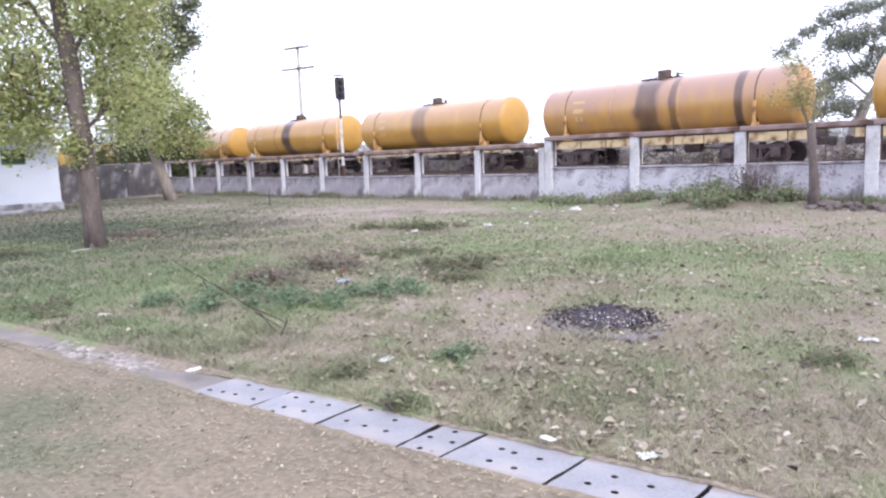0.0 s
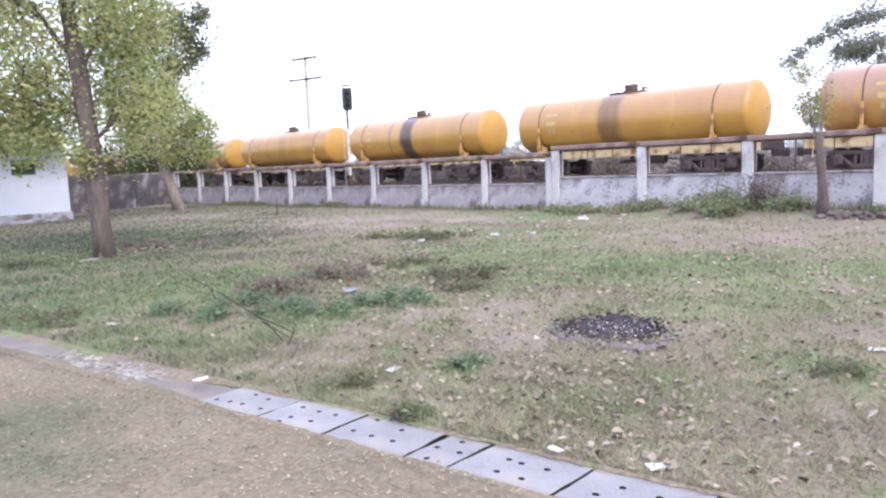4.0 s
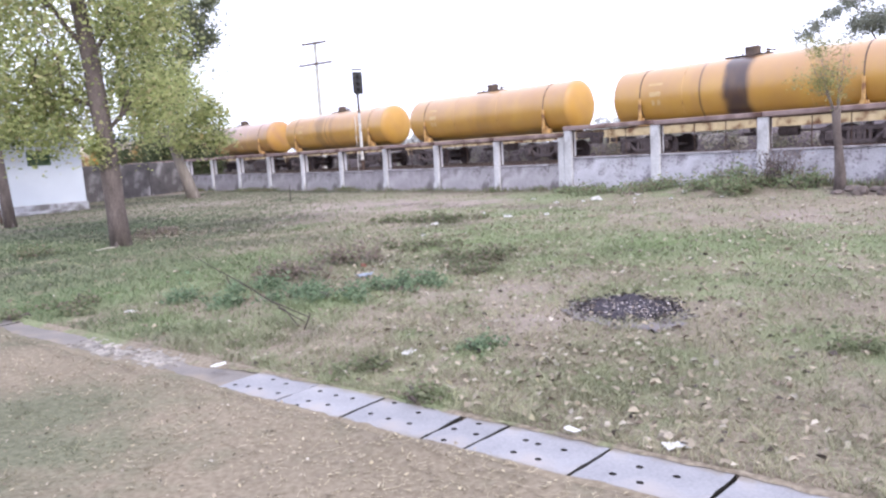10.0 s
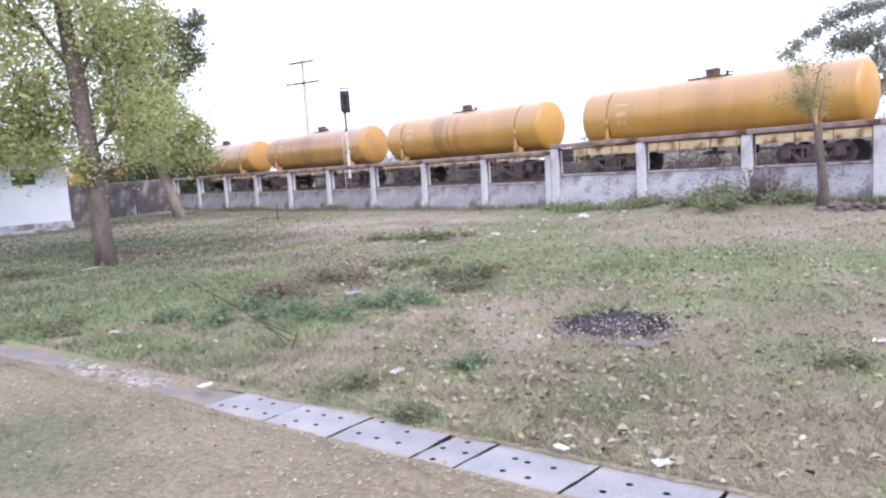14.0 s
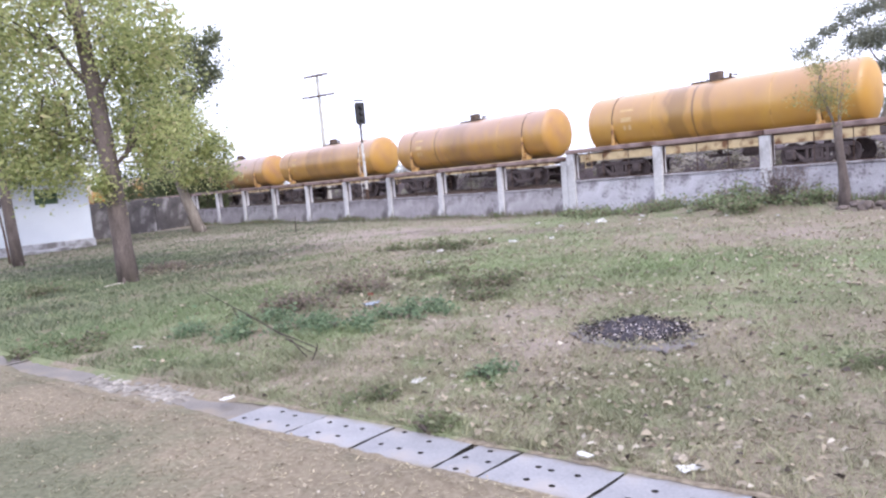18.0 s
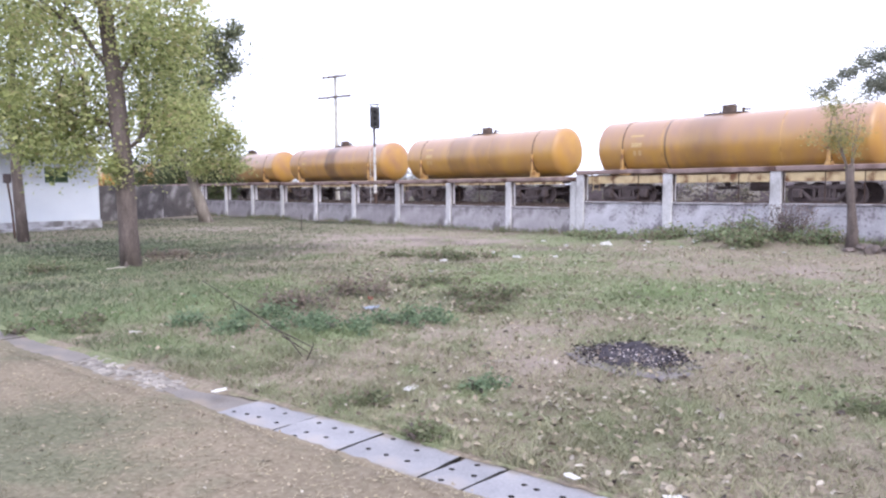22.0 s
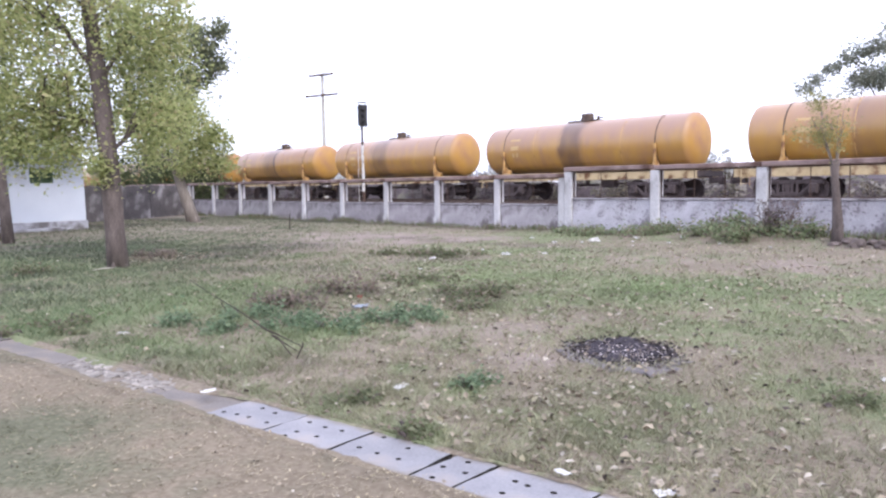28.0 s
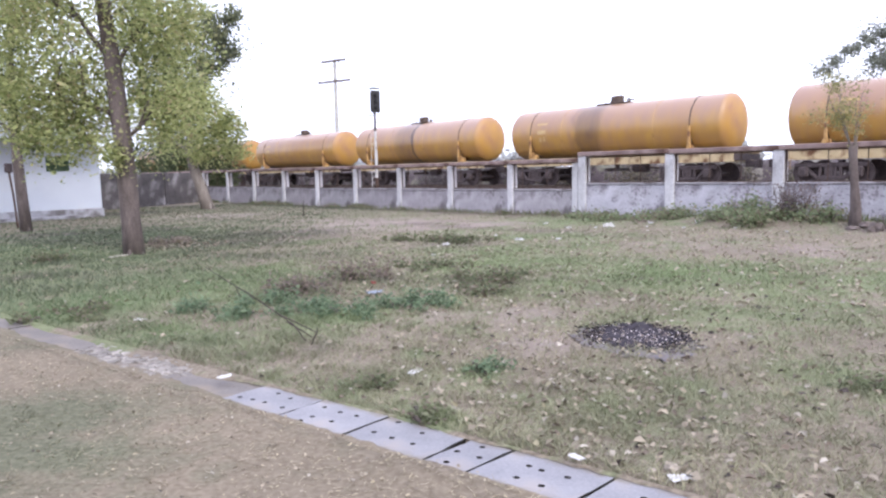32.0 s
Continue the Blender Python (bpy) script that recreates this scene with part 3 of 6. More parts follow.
# dull growth and leaf mulch; the first also paints in the yard tree's shade
BROWN = [(-6.4, 17.4, 2.8, 2.6, -12, 0.55), (-4.69, 30.4, 14.0, 0.45, -45, 0.75), (-8.0, 13.0, 0.9, 0.7, -7, 0.65), (-6.75, 10.85, 0.5, 0.35, -7, 0.55), (-6.7, 16.0, 0.8, 0.7, -8, 0.75), (-1.34, 9.78, 0.45, 0.51, -5, 0.85), (-2.10, 8.94, 0.40, 0.43, -5, 0.75), (-0.45, 14.75, 0.80, 0.95, -9, 0.50), (0.08, 9.41, 0.50, 0.65, -5, 0.65), (-9.77, 18.5, 3.62, 3.0, -11, 0.38), (-5.0, 18.0, 2.2, 2.0, -20, 0.55), (-3.6, 13.2, 2.0, 0.8, -10, 0.4), (-7.0, 9.8, 1.6, 0.7, -10, 0.4), (-1.33, 6.25, 0.24, 0.30, -3, 0.45),
         (-2.70, 6.32, 0.43, 0.40, -3, 0.30), (9.0, 16.0, 0.8, 1.0, -45, 0.6), (0.2, 19.0, 5, 0.5, -45, 0.4), (-14.5, 30.0, 1.8, 3.0, -18, 0.5), (-9.5, 12.5, 3.0, 2.0, -25, 0.28), (2.4, 17.4, 1.2, 0.5, -45, 0.5), (2.6, 9.5, 0.5, 0.22, -6, 0.35), (-6.6, 10.9, 1.0, 0.5, -8, 0.45)]


def patch(x, y, rows):
    tot = np.zeros_like(x)
    for cx, cy, ra, rb, deg, amount in rows:
        c, s = math.cos(radians(deg)), math.sin(radians(deg))
        dx, dy = x - cx, y - cy
        a, b = (dx * c + dy * s) / ra, (-dx * s + dy * c) / rb
        tot = np.maximum(tot, amount * np.exp(-(a * a + b * b) * 0.75))
    return tot


def drain_w(x, y):
    return x * W_DRAIN.x + y * W_DRAIN.y - DRAIN_W


def cover(x, y):
    """Green, dirt and brown shares at places of the yard."""
    rough = 0.20 * wave(x, y, 2.6, 43) + 0.14 * wave(x, y, 6.5, 44)
    green = 0.37 + patch(x, y, GREEN) + rough
    dirt = 0.10 + patch(x, y, DIRT) * (1 - 1.2 * rough) + 0.25 * np.clip(wave(x, y, 1.9, 45) - 0.15, 0, 1)
    brown = 0.16 + patch(x, y, BROWN) + 0.30 * np.clip(wave(x, y, 1.3, 41) + 0.6 * wave(x, y, 3.5, 42), 0, 1)
    path = 1 / (1 + np.exp((drain_w(x, y) + 0.15) / 0.12))
    green = green * (1 - 0.62 * path) + path * 0.95 * patch(x, y, PATH_GREEN)
    dirt = dirt * (1 - path) + 0.66 * path
    n = x * N.x + y * N.y
    yard = 1 / (1 + np.exp((n - 19.5) / 0.4))
    green = green * yard + 0.42 * (1 - yard)
    return np.clip(green, 0, 1), np.clip(dirt, 0, 1), np.clip(brown, 0, 1), path


def wave(x, y, f, seed):
    g = np.random.default_rng(seed)
    t = np.zeros_like(x)
    for _ in range(7):
        a, p = g.uniform(0, 2 * math.pi), g.uniform(0, 6.28)
        k = f * g.uniform(0.6, 1.7)
        t += np.sin(k * (x * math.cos(a) + y * math.sin(a)) + p)
    return t / 7


def height(x, y):
    s, n = x * U.x + y * U.y, x * N.x + y * N.y
    near = np.exp(-(np.maximum(np.hypot(x, y) - 24, 0) / 12) ** 2)
    z = near * (0.030 * wave(x, y, 1.1, 3) + 0.014 * wave(x, y, 4.5, 4))
    z = z + 0.10 * np.exp(-((x + 2.0) / 2.2) ** 2 - ((y - 9.3) / 1.0) ** 2)
    z = z + 0.22 * np.exp(-((s + 7.4) / 2.6) ** 2 - ((n - 17.9) / 0.8) ** 2)
    z = z - 0.05 * np.exp(-((x - 1.56) / 0.5) ** 2 - ((y - 6.42) / 0.5) ** 2)
    w = np.abs(drain_w(x, y))
    z = z * np.clip((w - 0.2) / 0.5, 0, 1) + 0.006 * np.exp(-((w - 0.30) / 0.10) ** 2) - 0.30 * np.clip((0.19 - w) / 0.08, 0, 1)
    tn = x * TN.x + y * TN.y
    ws = drain_w(x, y)
    z = z + 0.020 * np.exp(-((ws + 0.29) / 0.09) ** 2) * (0.7 + 0.9 * wave(x, y, 7.0, 15))
    bank = np.clip((tn - 24.2) / 1.6, 0, 1) * np.clip((32.8 - tn) / 1.8, 0, 1)
    return z + 0.42 * bank * bank * (3 - 2 * bank)


def axis(lo, hi, step, far):
    mid = list(np.arange(lo, hi + 1e-6, step))
    a, d = lo, step
    left = []
    while a > -far:
        d *= 1.22
        a -= d
        left.append(a)
    b, d = hi, step
    right = []
    while b < far:
        d *= 1.22
        b += d
        right.append(b)
    return np.array(left[::-1] + mid + right)


def build_ground():
    ss = axis(-26, 6, 0.13, 1500)
    nn = axis(-2, 34, 0.13, 1500)
    S, M = np.meshgrid(ss, nn, indexing="ij")
    x, y = S * U.x + M * N.x, S * U.y + M * N.y
    z = height(x, y)
    v = np.stack([x, y, z], -1).reshape(-1, 3)
    i = np.arange(len(ss) * len(nn)).reshape(len(ss), len(nn))
    f = np.stack([i[:-1, :-1], i[1:, :-1], i[1:, 1:], i[:-1, 1:]], -1).reshape(-1, 4)
    mesh = tinted("ground", v, f, np.ones(3))
    mesh.color_attributes.remove(mesh.color_attributes["tint"])
    at = mesh.color_attributes.new("cover", "FLOAT_COLOR", "POINT")
    g, d, b, w = cover(x.ravel(), y.ravel())
    at.data.foreach_set("color", np.stack([g, d, b, w], 1).astype(np.float32).ravel())
    mesh.shade_smooth()
    tagged(place("ground", mesh, SOIL), "uneven yard ground of dry soil, worn grass and dirt", "ground", kind="structure")


build_ground()


# ---- boundary wall with open bays ----
BAY, FIRST = 3.05, -37.94


def build_wall():
    wall = holder("boundary_wall", Matrix.Translation(sn(0, WALL_N)) @ TURN, "stained concrete boundary wall with open bays and white posts", "wall", kind="structure")
    for i in range(-9, 18):
        s = FIRST + BAY * i
        right = i >= 8
        solid = i < -1
        top, beam, sill = (2.01, 0.135, 1.0) if right else ((1.84, 0.13, 0.80) if i >= 2 else (1.87, 0.12, 0.86))
        wid = 0.29 if right else 0.25
        bm = bmesh.new()
        hgt = (top + 0.02 if i == 8 else top - beam)
        box(bm, wid, 0.28, hgt + 0.25, 0, 0, hgt / 2 - 0.125, bevel=0.018)
        part("post", bm, DARKWALL if solid else POSTWHITE, wall, m=Matrix.Translation((s, 0, 0)))
        if i == 8:
            bm = bmesh.new()
            box(bm, 0.24, 0.26, 1.95, 0, 0, 0.725, bevel=0.015)
            part("post", bm, POSTWHITE, wall, m=Matrix.Translation((s - 0.28, 0.01, 0)))
        bm = bmesh.new()
        if solid:
            box(bm, BAY - wid, 0.16, top + 0.2, 0, 0, (top - 0.2) / 2 - 0.06, bevel=0.01)
            part("panel", bm, DARKWALL, wall, m=Matrix.Translation((s + BAY / 2, 0, 0)))
        else:
            box(bm, BAY - wid, 0.17, sill + 0.25, 0, 0, sill / 2 - 0.125, bevel=0.012)
            part("panel", bm, WHITEWASH if right else (FLAKED if i in (0, 2, 4, 5) else CONCRETE), wall, m=Matrix.Translation((s + BAY / 2, 0, 0)))
            bm = bmesh.new()
            box(bm, BAY - wid, 0.23, 0.05, 0, 0, 0, bevel=0.012)
            part("ledge", bm, CONCRETE, wall, m=Matrix.Translation((s + BAY / 2, 0, sill + 0.03)))
        bm = bmesh.new()
        box(bm, BAY - 0.006, 0.36, beam, 0, 0, 0, bevel=0.02)
        shift = 0.0 if i != 7 else -0.14
        part("coping", bm, COPING, wall, m=Matrix.Translation((s + BAY / 2 + (0.0 if right else shift) - (0.14 if i == 8 else 0), 0, top - beam / 2 + (0.022 if i == 8 else 0))))
        if not solid:
            bm = bmesh.new()
            wide, z0, z1 = BAY - wid - 0.02, sill + 0.06, top - beam - 0.004
            for z in (z0 + 0.015, z1 - 0.015):
                box(bm, wide, 0.03, 0.03, 0, 0, z)
            for x in (-wide / 2 + 0.015, wide / 2 - 0.015):
                box(bm, 0.03, 0.03, z1 - z0 - 0.06, x, 0, (z0 + z1) / 2)
            part("opening_frame", bm, IRON, wall, m=Matrix.Translation((s + BAY / 2, -0.04, 0)))
            for fr in ((0.36, 0.68) if right else (0.12, 0.5)):
                bm = bmesh.new()
                rod(bm, (0, 0, sill + 0.05), (0, 0, top - beam), 0.013, seg=6)
                part("bar", bm, IRON, wall, m=Matrix.Translation((s + wid / 2 + fr * (BAY - wid), 0.02, 0)))
    return wall


build_wall()


def build_return_wall():
    a, c = sn(-36.0, 10.2), sn(-41.2, 18.75)
    d = c - a
    w = holder("return_wall", Matrix.Translation(a) @ Matrix.Rotation(math.atan2(d.y, d.x), 4, "Z"), "dark mouldy solid wall between building and boundary wall", "wall", kind="structure")
    cnt = 3
    step = d.length / cnt
    for i in range(cnt):
        bm = bmesh.new()
        box(bm, step - 0.26, 0.16, 1.95, 0, 0, 0.80, bevel=0.012)
        part("panel", bm, DARKWALL, w, m=Matrix.Translation(((i + 0.5) * step, 0, 0)))
        bm = bmesh.new()
        box(bm, 0.26, 0.24, 2.0, 0, 0, 0.82, bevel=0.015)
        part("post", bm, DARKWALL, w, m=Matrix.Translation((i * step, 0, 0)))


build_return_wall()


def build_bank():
    """Low uneven bank of earth beyond the track."""
    ss, nn = np.arange(-170, 60, 0.6), np.arange(35.4, 43.0, 0.4)
    S, M = np.meshgrid(ss, nn, indexing="ij")
    x, y = S * U.x + M * N.x, S * U.y + M * N.y
    rise = np.clip((M - 35.6) / 1.8, 0, 1) * np.clip((42.8 - M) / 2.5, 0, 1)
    z = rise * rise * (3 - 2 * rise) * (1.66 + 0.22 * wave(x, y, 0.5, 61) + 0.25 * wave(x, y, 1.7, 62)) + 0.10 * wave(x, y, 3.2, 63) - 0.06
    i = np.arange(len(ss) * len(nn)).reshape(len(ss), len(nn))
    f = np.stack([i[:-1, :-1], i[1:, :-1], i[1:, 1:], i[:-1, 1:]], -1).reshape(-1, 4)
    mesh = tinted("earth_bank", np.stack([x, y, z], -1).reshape(-1, 3), f, np.ones(3))
    mesh.shade_smooth()
    tagged(place("earth_bank", mesh, BANK), "low dull bank of earth and dead growth beyond the track", "bank", kind="structure")


build_bank()


# ---- drain with perforated cover slabs ----
def slab_mesh(length, holes, seed, top_material, skew=0.0):
    rnd = random.Random(seed)
    c = bpy.data.curves.new("slab", "CURVE")
    c.dimensions, c.fill_mode, c.extrude, c.bevel_depth = "2D", "BOTH", 0.018, 0.0

    def loop(pts):
        sp = c.splines.new("POLY")
        sp.points.add(len(pts) - 1)
        for q, (px, py) in zip(sp.points, pts):
            q.co = (px, py, 0, 1)
        sp.use_cyclic_u = True

    hx, hy = length / 2, DRAIN_HALF
    edge = []
    for k, (ax, ay, bx, by) in enumerate(((-hx, -hy, hx, -hy), (hx, -hy, hx, hy), (hx, hy, -hx, hy), (-hx, hy, -hx, -hy))):
        for j in range(6):
            t = j / 6
            ey = ay + (by - ay) * t + rnd.uniform(-0.005, 0.005)
            edge.append((ax + (bx - ax) * t + skew * ey + rnd.uniform(-0.005, 0.005), ey))
    loop(edge)
    for px, py in holes:
        loop([(px + 0.019 * math.cos(a * math.pi / 5), py + 0.017 * math.sin(a * math.pi / 5)) for a in range(10)])
    tmp = bpy.data.objects.new("slab", c)
    mesh = bpy.data.meshes.new_from_object(tmp)
    bpy.data.objects.remove(tmp)
    bpy.data.curves.remove(c)
    mesh.materials.clear()
    for m in (top_material, MUD_SHADE):
        mesh.materials.append(m)
    # mud in the joints; hole walls are blackened to stand for their shade
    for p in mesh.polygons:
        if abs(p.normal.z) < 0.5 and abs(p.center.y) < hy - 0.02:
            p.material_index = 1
    return mesh


def build_drain():
    turn = Matrix.Rotation(math.atan2(E_DRAIN.y, E_DRAIN.x), 4, "Z")
    drain = holder("drain", Matrix.Translation(W_DRAIN * DRAIN_W) @ turn, "open drain covered by perforated grey concrete slabs", "drain", kind="structure")
    bm = bmesh.new()
    # mud set close under the slabs, black enough to stand for the drain's shade
    box(bm, 26, 0.36, 0.03, -2, 0, -0.050)
    part("drain_bed", bm, MUD_SHADE, drain, "wet black mud that also stands for the drain's shade")
    joints = [-11.6, -10.7, -9.8, -9.0, -8.2, -7.29, -6.6, None, -4.98, -4.23, -3.60, -3.0, -2.37, -2.08, -1.47, -0.86, -0.26, 0.34, 0.95, 1.57, 2.2, 2.8, 3.4, 4.0, 4.62, 5.23, 5.85, 6.45, 7.06, 7.68, 8.3, 8.9, 9.5]
    # where the holes lie in the slabs nearest to the worn patch, from the slab's middle
    worn_holes = {-4.23: [(-0.23, -0.09), (-0.11, -0.07), (0.01, -0.06), (-0.07, 0.12), (0.09, 0.10), (0.20, -0.06)],
                  -3.60: [(-0.17, 0.10), (-0.01, 0.09), (0.13, 0.10), (-0.10, -0.07), (-0.11, -0.16), (0.07, -0.06)],
                  -3.00: [(-0.19, 0.17), (0.05, 0.11), (-0.20, -0.04), (-0.05, -0.05), (0.11, -0.05)],
                  -2.37: [(-0.00, 0.15), (-0.08, 0.02), (0.07, 0.02), (-0.04, -0.13)],
                  -2.08: [(-0.10, 0.07), (-0.02, 0.06), (-0.08, -0.09), (0.07, -0.10), (0.13, 0.06)],
                  -1.47: [(-0.16, -0.07), (-0.08, 0.06), (-0.02, -0.09), (0.10, 0.05)]}
    for k, (a, b) in enumerate(zip(joints, joints[1:])):
        if a is None or b is None:
            continue
        rnd = random.Random(k)
        gap = (0.021 if a > -4.3 else 0.015) + (0.004 if k in (12, 13, 14) else 0)
        length = b - a - gap
        holes = []
        if a in worn_holes:
            holes = worn_holes[a]
        elif length > 0.4 and a > -4.5:
            for hx in (-0.13, 0.0, 0.13):
                for hy in (-0.055, 0.06):
                    if rnd.random() < 0.8:
                        holes.append((hx + rnd.uniform(-0.02, 0.02) + (0.05 if hy > 0 else 0), hy + rnd.uniform(-0.012, 0.012)))
        elif a > -4.5:
            holes = [(-0.03, -0.1), (0.03, -0.02), (-0.05, 0.06), (0.05, 0.1)]
        tilt = Matrix.Rotation(radians(rnd.uniform(-0.7, 0.7)), 4, "X") @ Matrix.Rotation(radians(rnd.uniform(-0.4, 0.4)), 4, "Y") @ Matrix.Rotation(radians(rnd.uniform(-0.8, 0.8)), 4, "Z")
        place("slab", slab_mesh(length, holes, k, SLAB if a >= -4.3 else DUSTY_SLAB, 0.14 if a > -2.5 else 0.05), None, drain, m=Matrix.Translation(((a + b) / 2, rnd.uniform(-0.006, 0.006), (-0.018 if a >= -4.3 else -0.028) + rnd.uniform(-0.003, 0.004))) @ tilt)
    # broken brick and old mortar, set on edge between the slabs
    rnd = random.Random(5)
    shapes = []
    for k in range(6):
        bm = bmesh.new()
        lx, ly = rnd.uniform(0.06, 0.13), rnd.uniform(0.05, 0.085)
        box(bm, lx, ly, 0.06, bevel=0.010)
        for v in bm.verts:
            v.co += Vector((rnd.uniform(-0.012, 0.012), rnd.uniform(-0.010, 0.010), rnd.uniform(-0.006, 0.006)))
        mesh = bpy.data.meshes.new("brick")
        bm.to_mesh(mesh)
        bm.free()
        shapes.append(mesh)
    bm = bmesh.new()
    box(bm, 1.62, 0.44, 0.03, -5.80, 0, -0.028, bevel=0.004)
    part("mortar_bed", bm, DUSTY_SLAB, drain, "old dusty mortar between the bricks")
    for i in range(17):
        for j in range(6):
            if rnd.random() < 0.9:
                place("brick", shapes[rnd.randrange(6)], BRICK, drain, m=Matrix.Translation((-6.55 + i * 0.092 + rnd.uniform(-0.025, 0.025) + (j % 2) * 0.04, -0.20 + j * 0.080 + rnd.uniform(-0.014, 0.014), -0.032 + rnd.uniform(-0.004, 0.005)))
                      @ Euler((rnd.uniform(-0.05, 0.05), rnd.uniform(-0.05, 0.05), rnd.uniform(-0.5, 0.5))).to_matrix().to_4x4())

    # silt that creeps over the slabs' edges
    us = np.arange(-12.0, 9.6, 0.02)
    for side in (-1, 1):
        old = 1 / (1 + np.exp((us + 4.4) / 0.15))
        creep = (0.014 if side > 0 else 0.032) + 0.030 * wave(us, us * 0 + side * 3, 9.0, 51) + 0.018 * wave(us, us * 0 + side, 31.0, 52) + old * (0.075 + 0.10 * wave(us, us * 0 + side * 5, 5.0, 53))
        creep = np.clip(creep, -0.02, 0.2)
        edge = DRAIN_HALF - creep
        rows = []
        for w, z in ((edge, 0.0005 - 0.016 * old), (edge + 0.008, 0.006 - 0.012 * old), (np.full_like(us, DRAIN_HALF + 0.02), 0.010), (np.full_like(us, DRAIN_HALF + 0.10), -0.04)):
            p = np.outer(us, np.array(E_DRAIN)) + np.outer(w * side + DRAIN_W, np.array(W_DRAIN))
            far = isinstance(z, float) and z < 0
            base = height(p[:, 0], p[:, 1]) if far else 0
            p[:, 2] = z + base + 0.002 * wave(us, w * 0, 40.0, 54)
            rows.append(p)
        v = np.stack(rows, 1)
        i = np.arange(len(us) * 4).reshape(len(us), 4)
        f = np.stack([i[:-1, :-1], i[1:, :-1], i[1:, 1:], i[:-1, 1:]], -1).reshape(-1, 4)
        f = f if side < 0 else f[:, ::-1]
        mesh = tinted("silt", v, f, np.ones(3))
        mesh.color_attributes.remove(mesh.color_attributes["tint"])
        at = mesh.color_attributes.new("cover", "FLOAT_COLOR", "POINT")
        flat = v.reshape(-1, 3)
        c = cover(flat[:, 0] + side * 0.15 * W_DRAIN.x, flat[:, 1] + side * 0.15 * W_DRAIN.y)
        at.data.foreach_set("color", np.stack(c, 1).astype(np.float32).ravel())
        ob = place("silt", mesh, SOIL, drain, "soil spread over the slabs' edge")
        ob.matrix_basis = (Matrix.Translation(W_DRAIN * DRAIN_W) @ turn).inverted()


build_drain()


# ---- railway track ----
def build_track():
    track = holder("railway_track", Matrix.Translation(on_track(0)) @ TRACK_TURN, "single railway track on a low stony bank", "railway track", kind="structure")
    for y in (-0.84, 0.84):
        bm = bmesh.new()
        box(bm, 420, 0.065, 0.04, -40, 0, -0.02)
        box(bm, 420, 0.016, 0.08, -40, 0, -0.08)
        box(bm, 420, 0.11, 0.02, -40, 0, -0.13)
        part("rail", bm, RAILSTEEL, track, m=Matrix.Translation((0, y, RAIL_Z)))
    bm = bmesh.new()
    box(bm, 0.24, 2.7, 0.14, bevel=0.015)
    sl = bpy.data.meshes.new("sleeper")
    bm.to_mesh(sl)
    bm.free()
    for i in range(110):
        place("sleeper", sl, SLEEPER, track, m=Matrix.Translation((-70 + i * 0.68, 0, RAIL_Z - 0.21)))
    g = np.random.default_rng(3)
    bm = bmesh.new()
    rings = []
    for x in np.concatenate([np.arange(-250, -72, 8), np.arange(-72, 8, 0.35), np.arange(8, 170, 8)]):
        rings.append([bm.verts.new((x, yy, zz + g.uniform(-0.03, 0.03))) for yy, zz in ((-2.6, 0.28), (-1.9, 0.40), (-1.35, 0.545), (-0.6, 0.56), (0, 0.55), (0.6, 0.56), (1.35, 0.545), (1.9, 0.40), (2.6, 0.28))])
    for r0, r1 in zip(rings, rings[1:]):
        for a, b, c, d in zip(r0, r0[1:], r1[1:], r1):
            bm.faces.new((a, d, c, b))
    tagged(part("ballast", bm, BALLAST, track, "grey brown ballast stones"), kind="stuff")


build_track()


# ---- tank wagons ----
PITCH = 13.72
BOGIE_X, WHEEL_X, WHEEL_R = 4.1, 0.90, 0.46


def shared(name, bm, smooth=False):
    mesh = bpy.data.meshes.new(name)
    bm.to_mesh(mesh)
    bm.free()
    if smooth:
        mesh.shade_smooth()
    return mesh


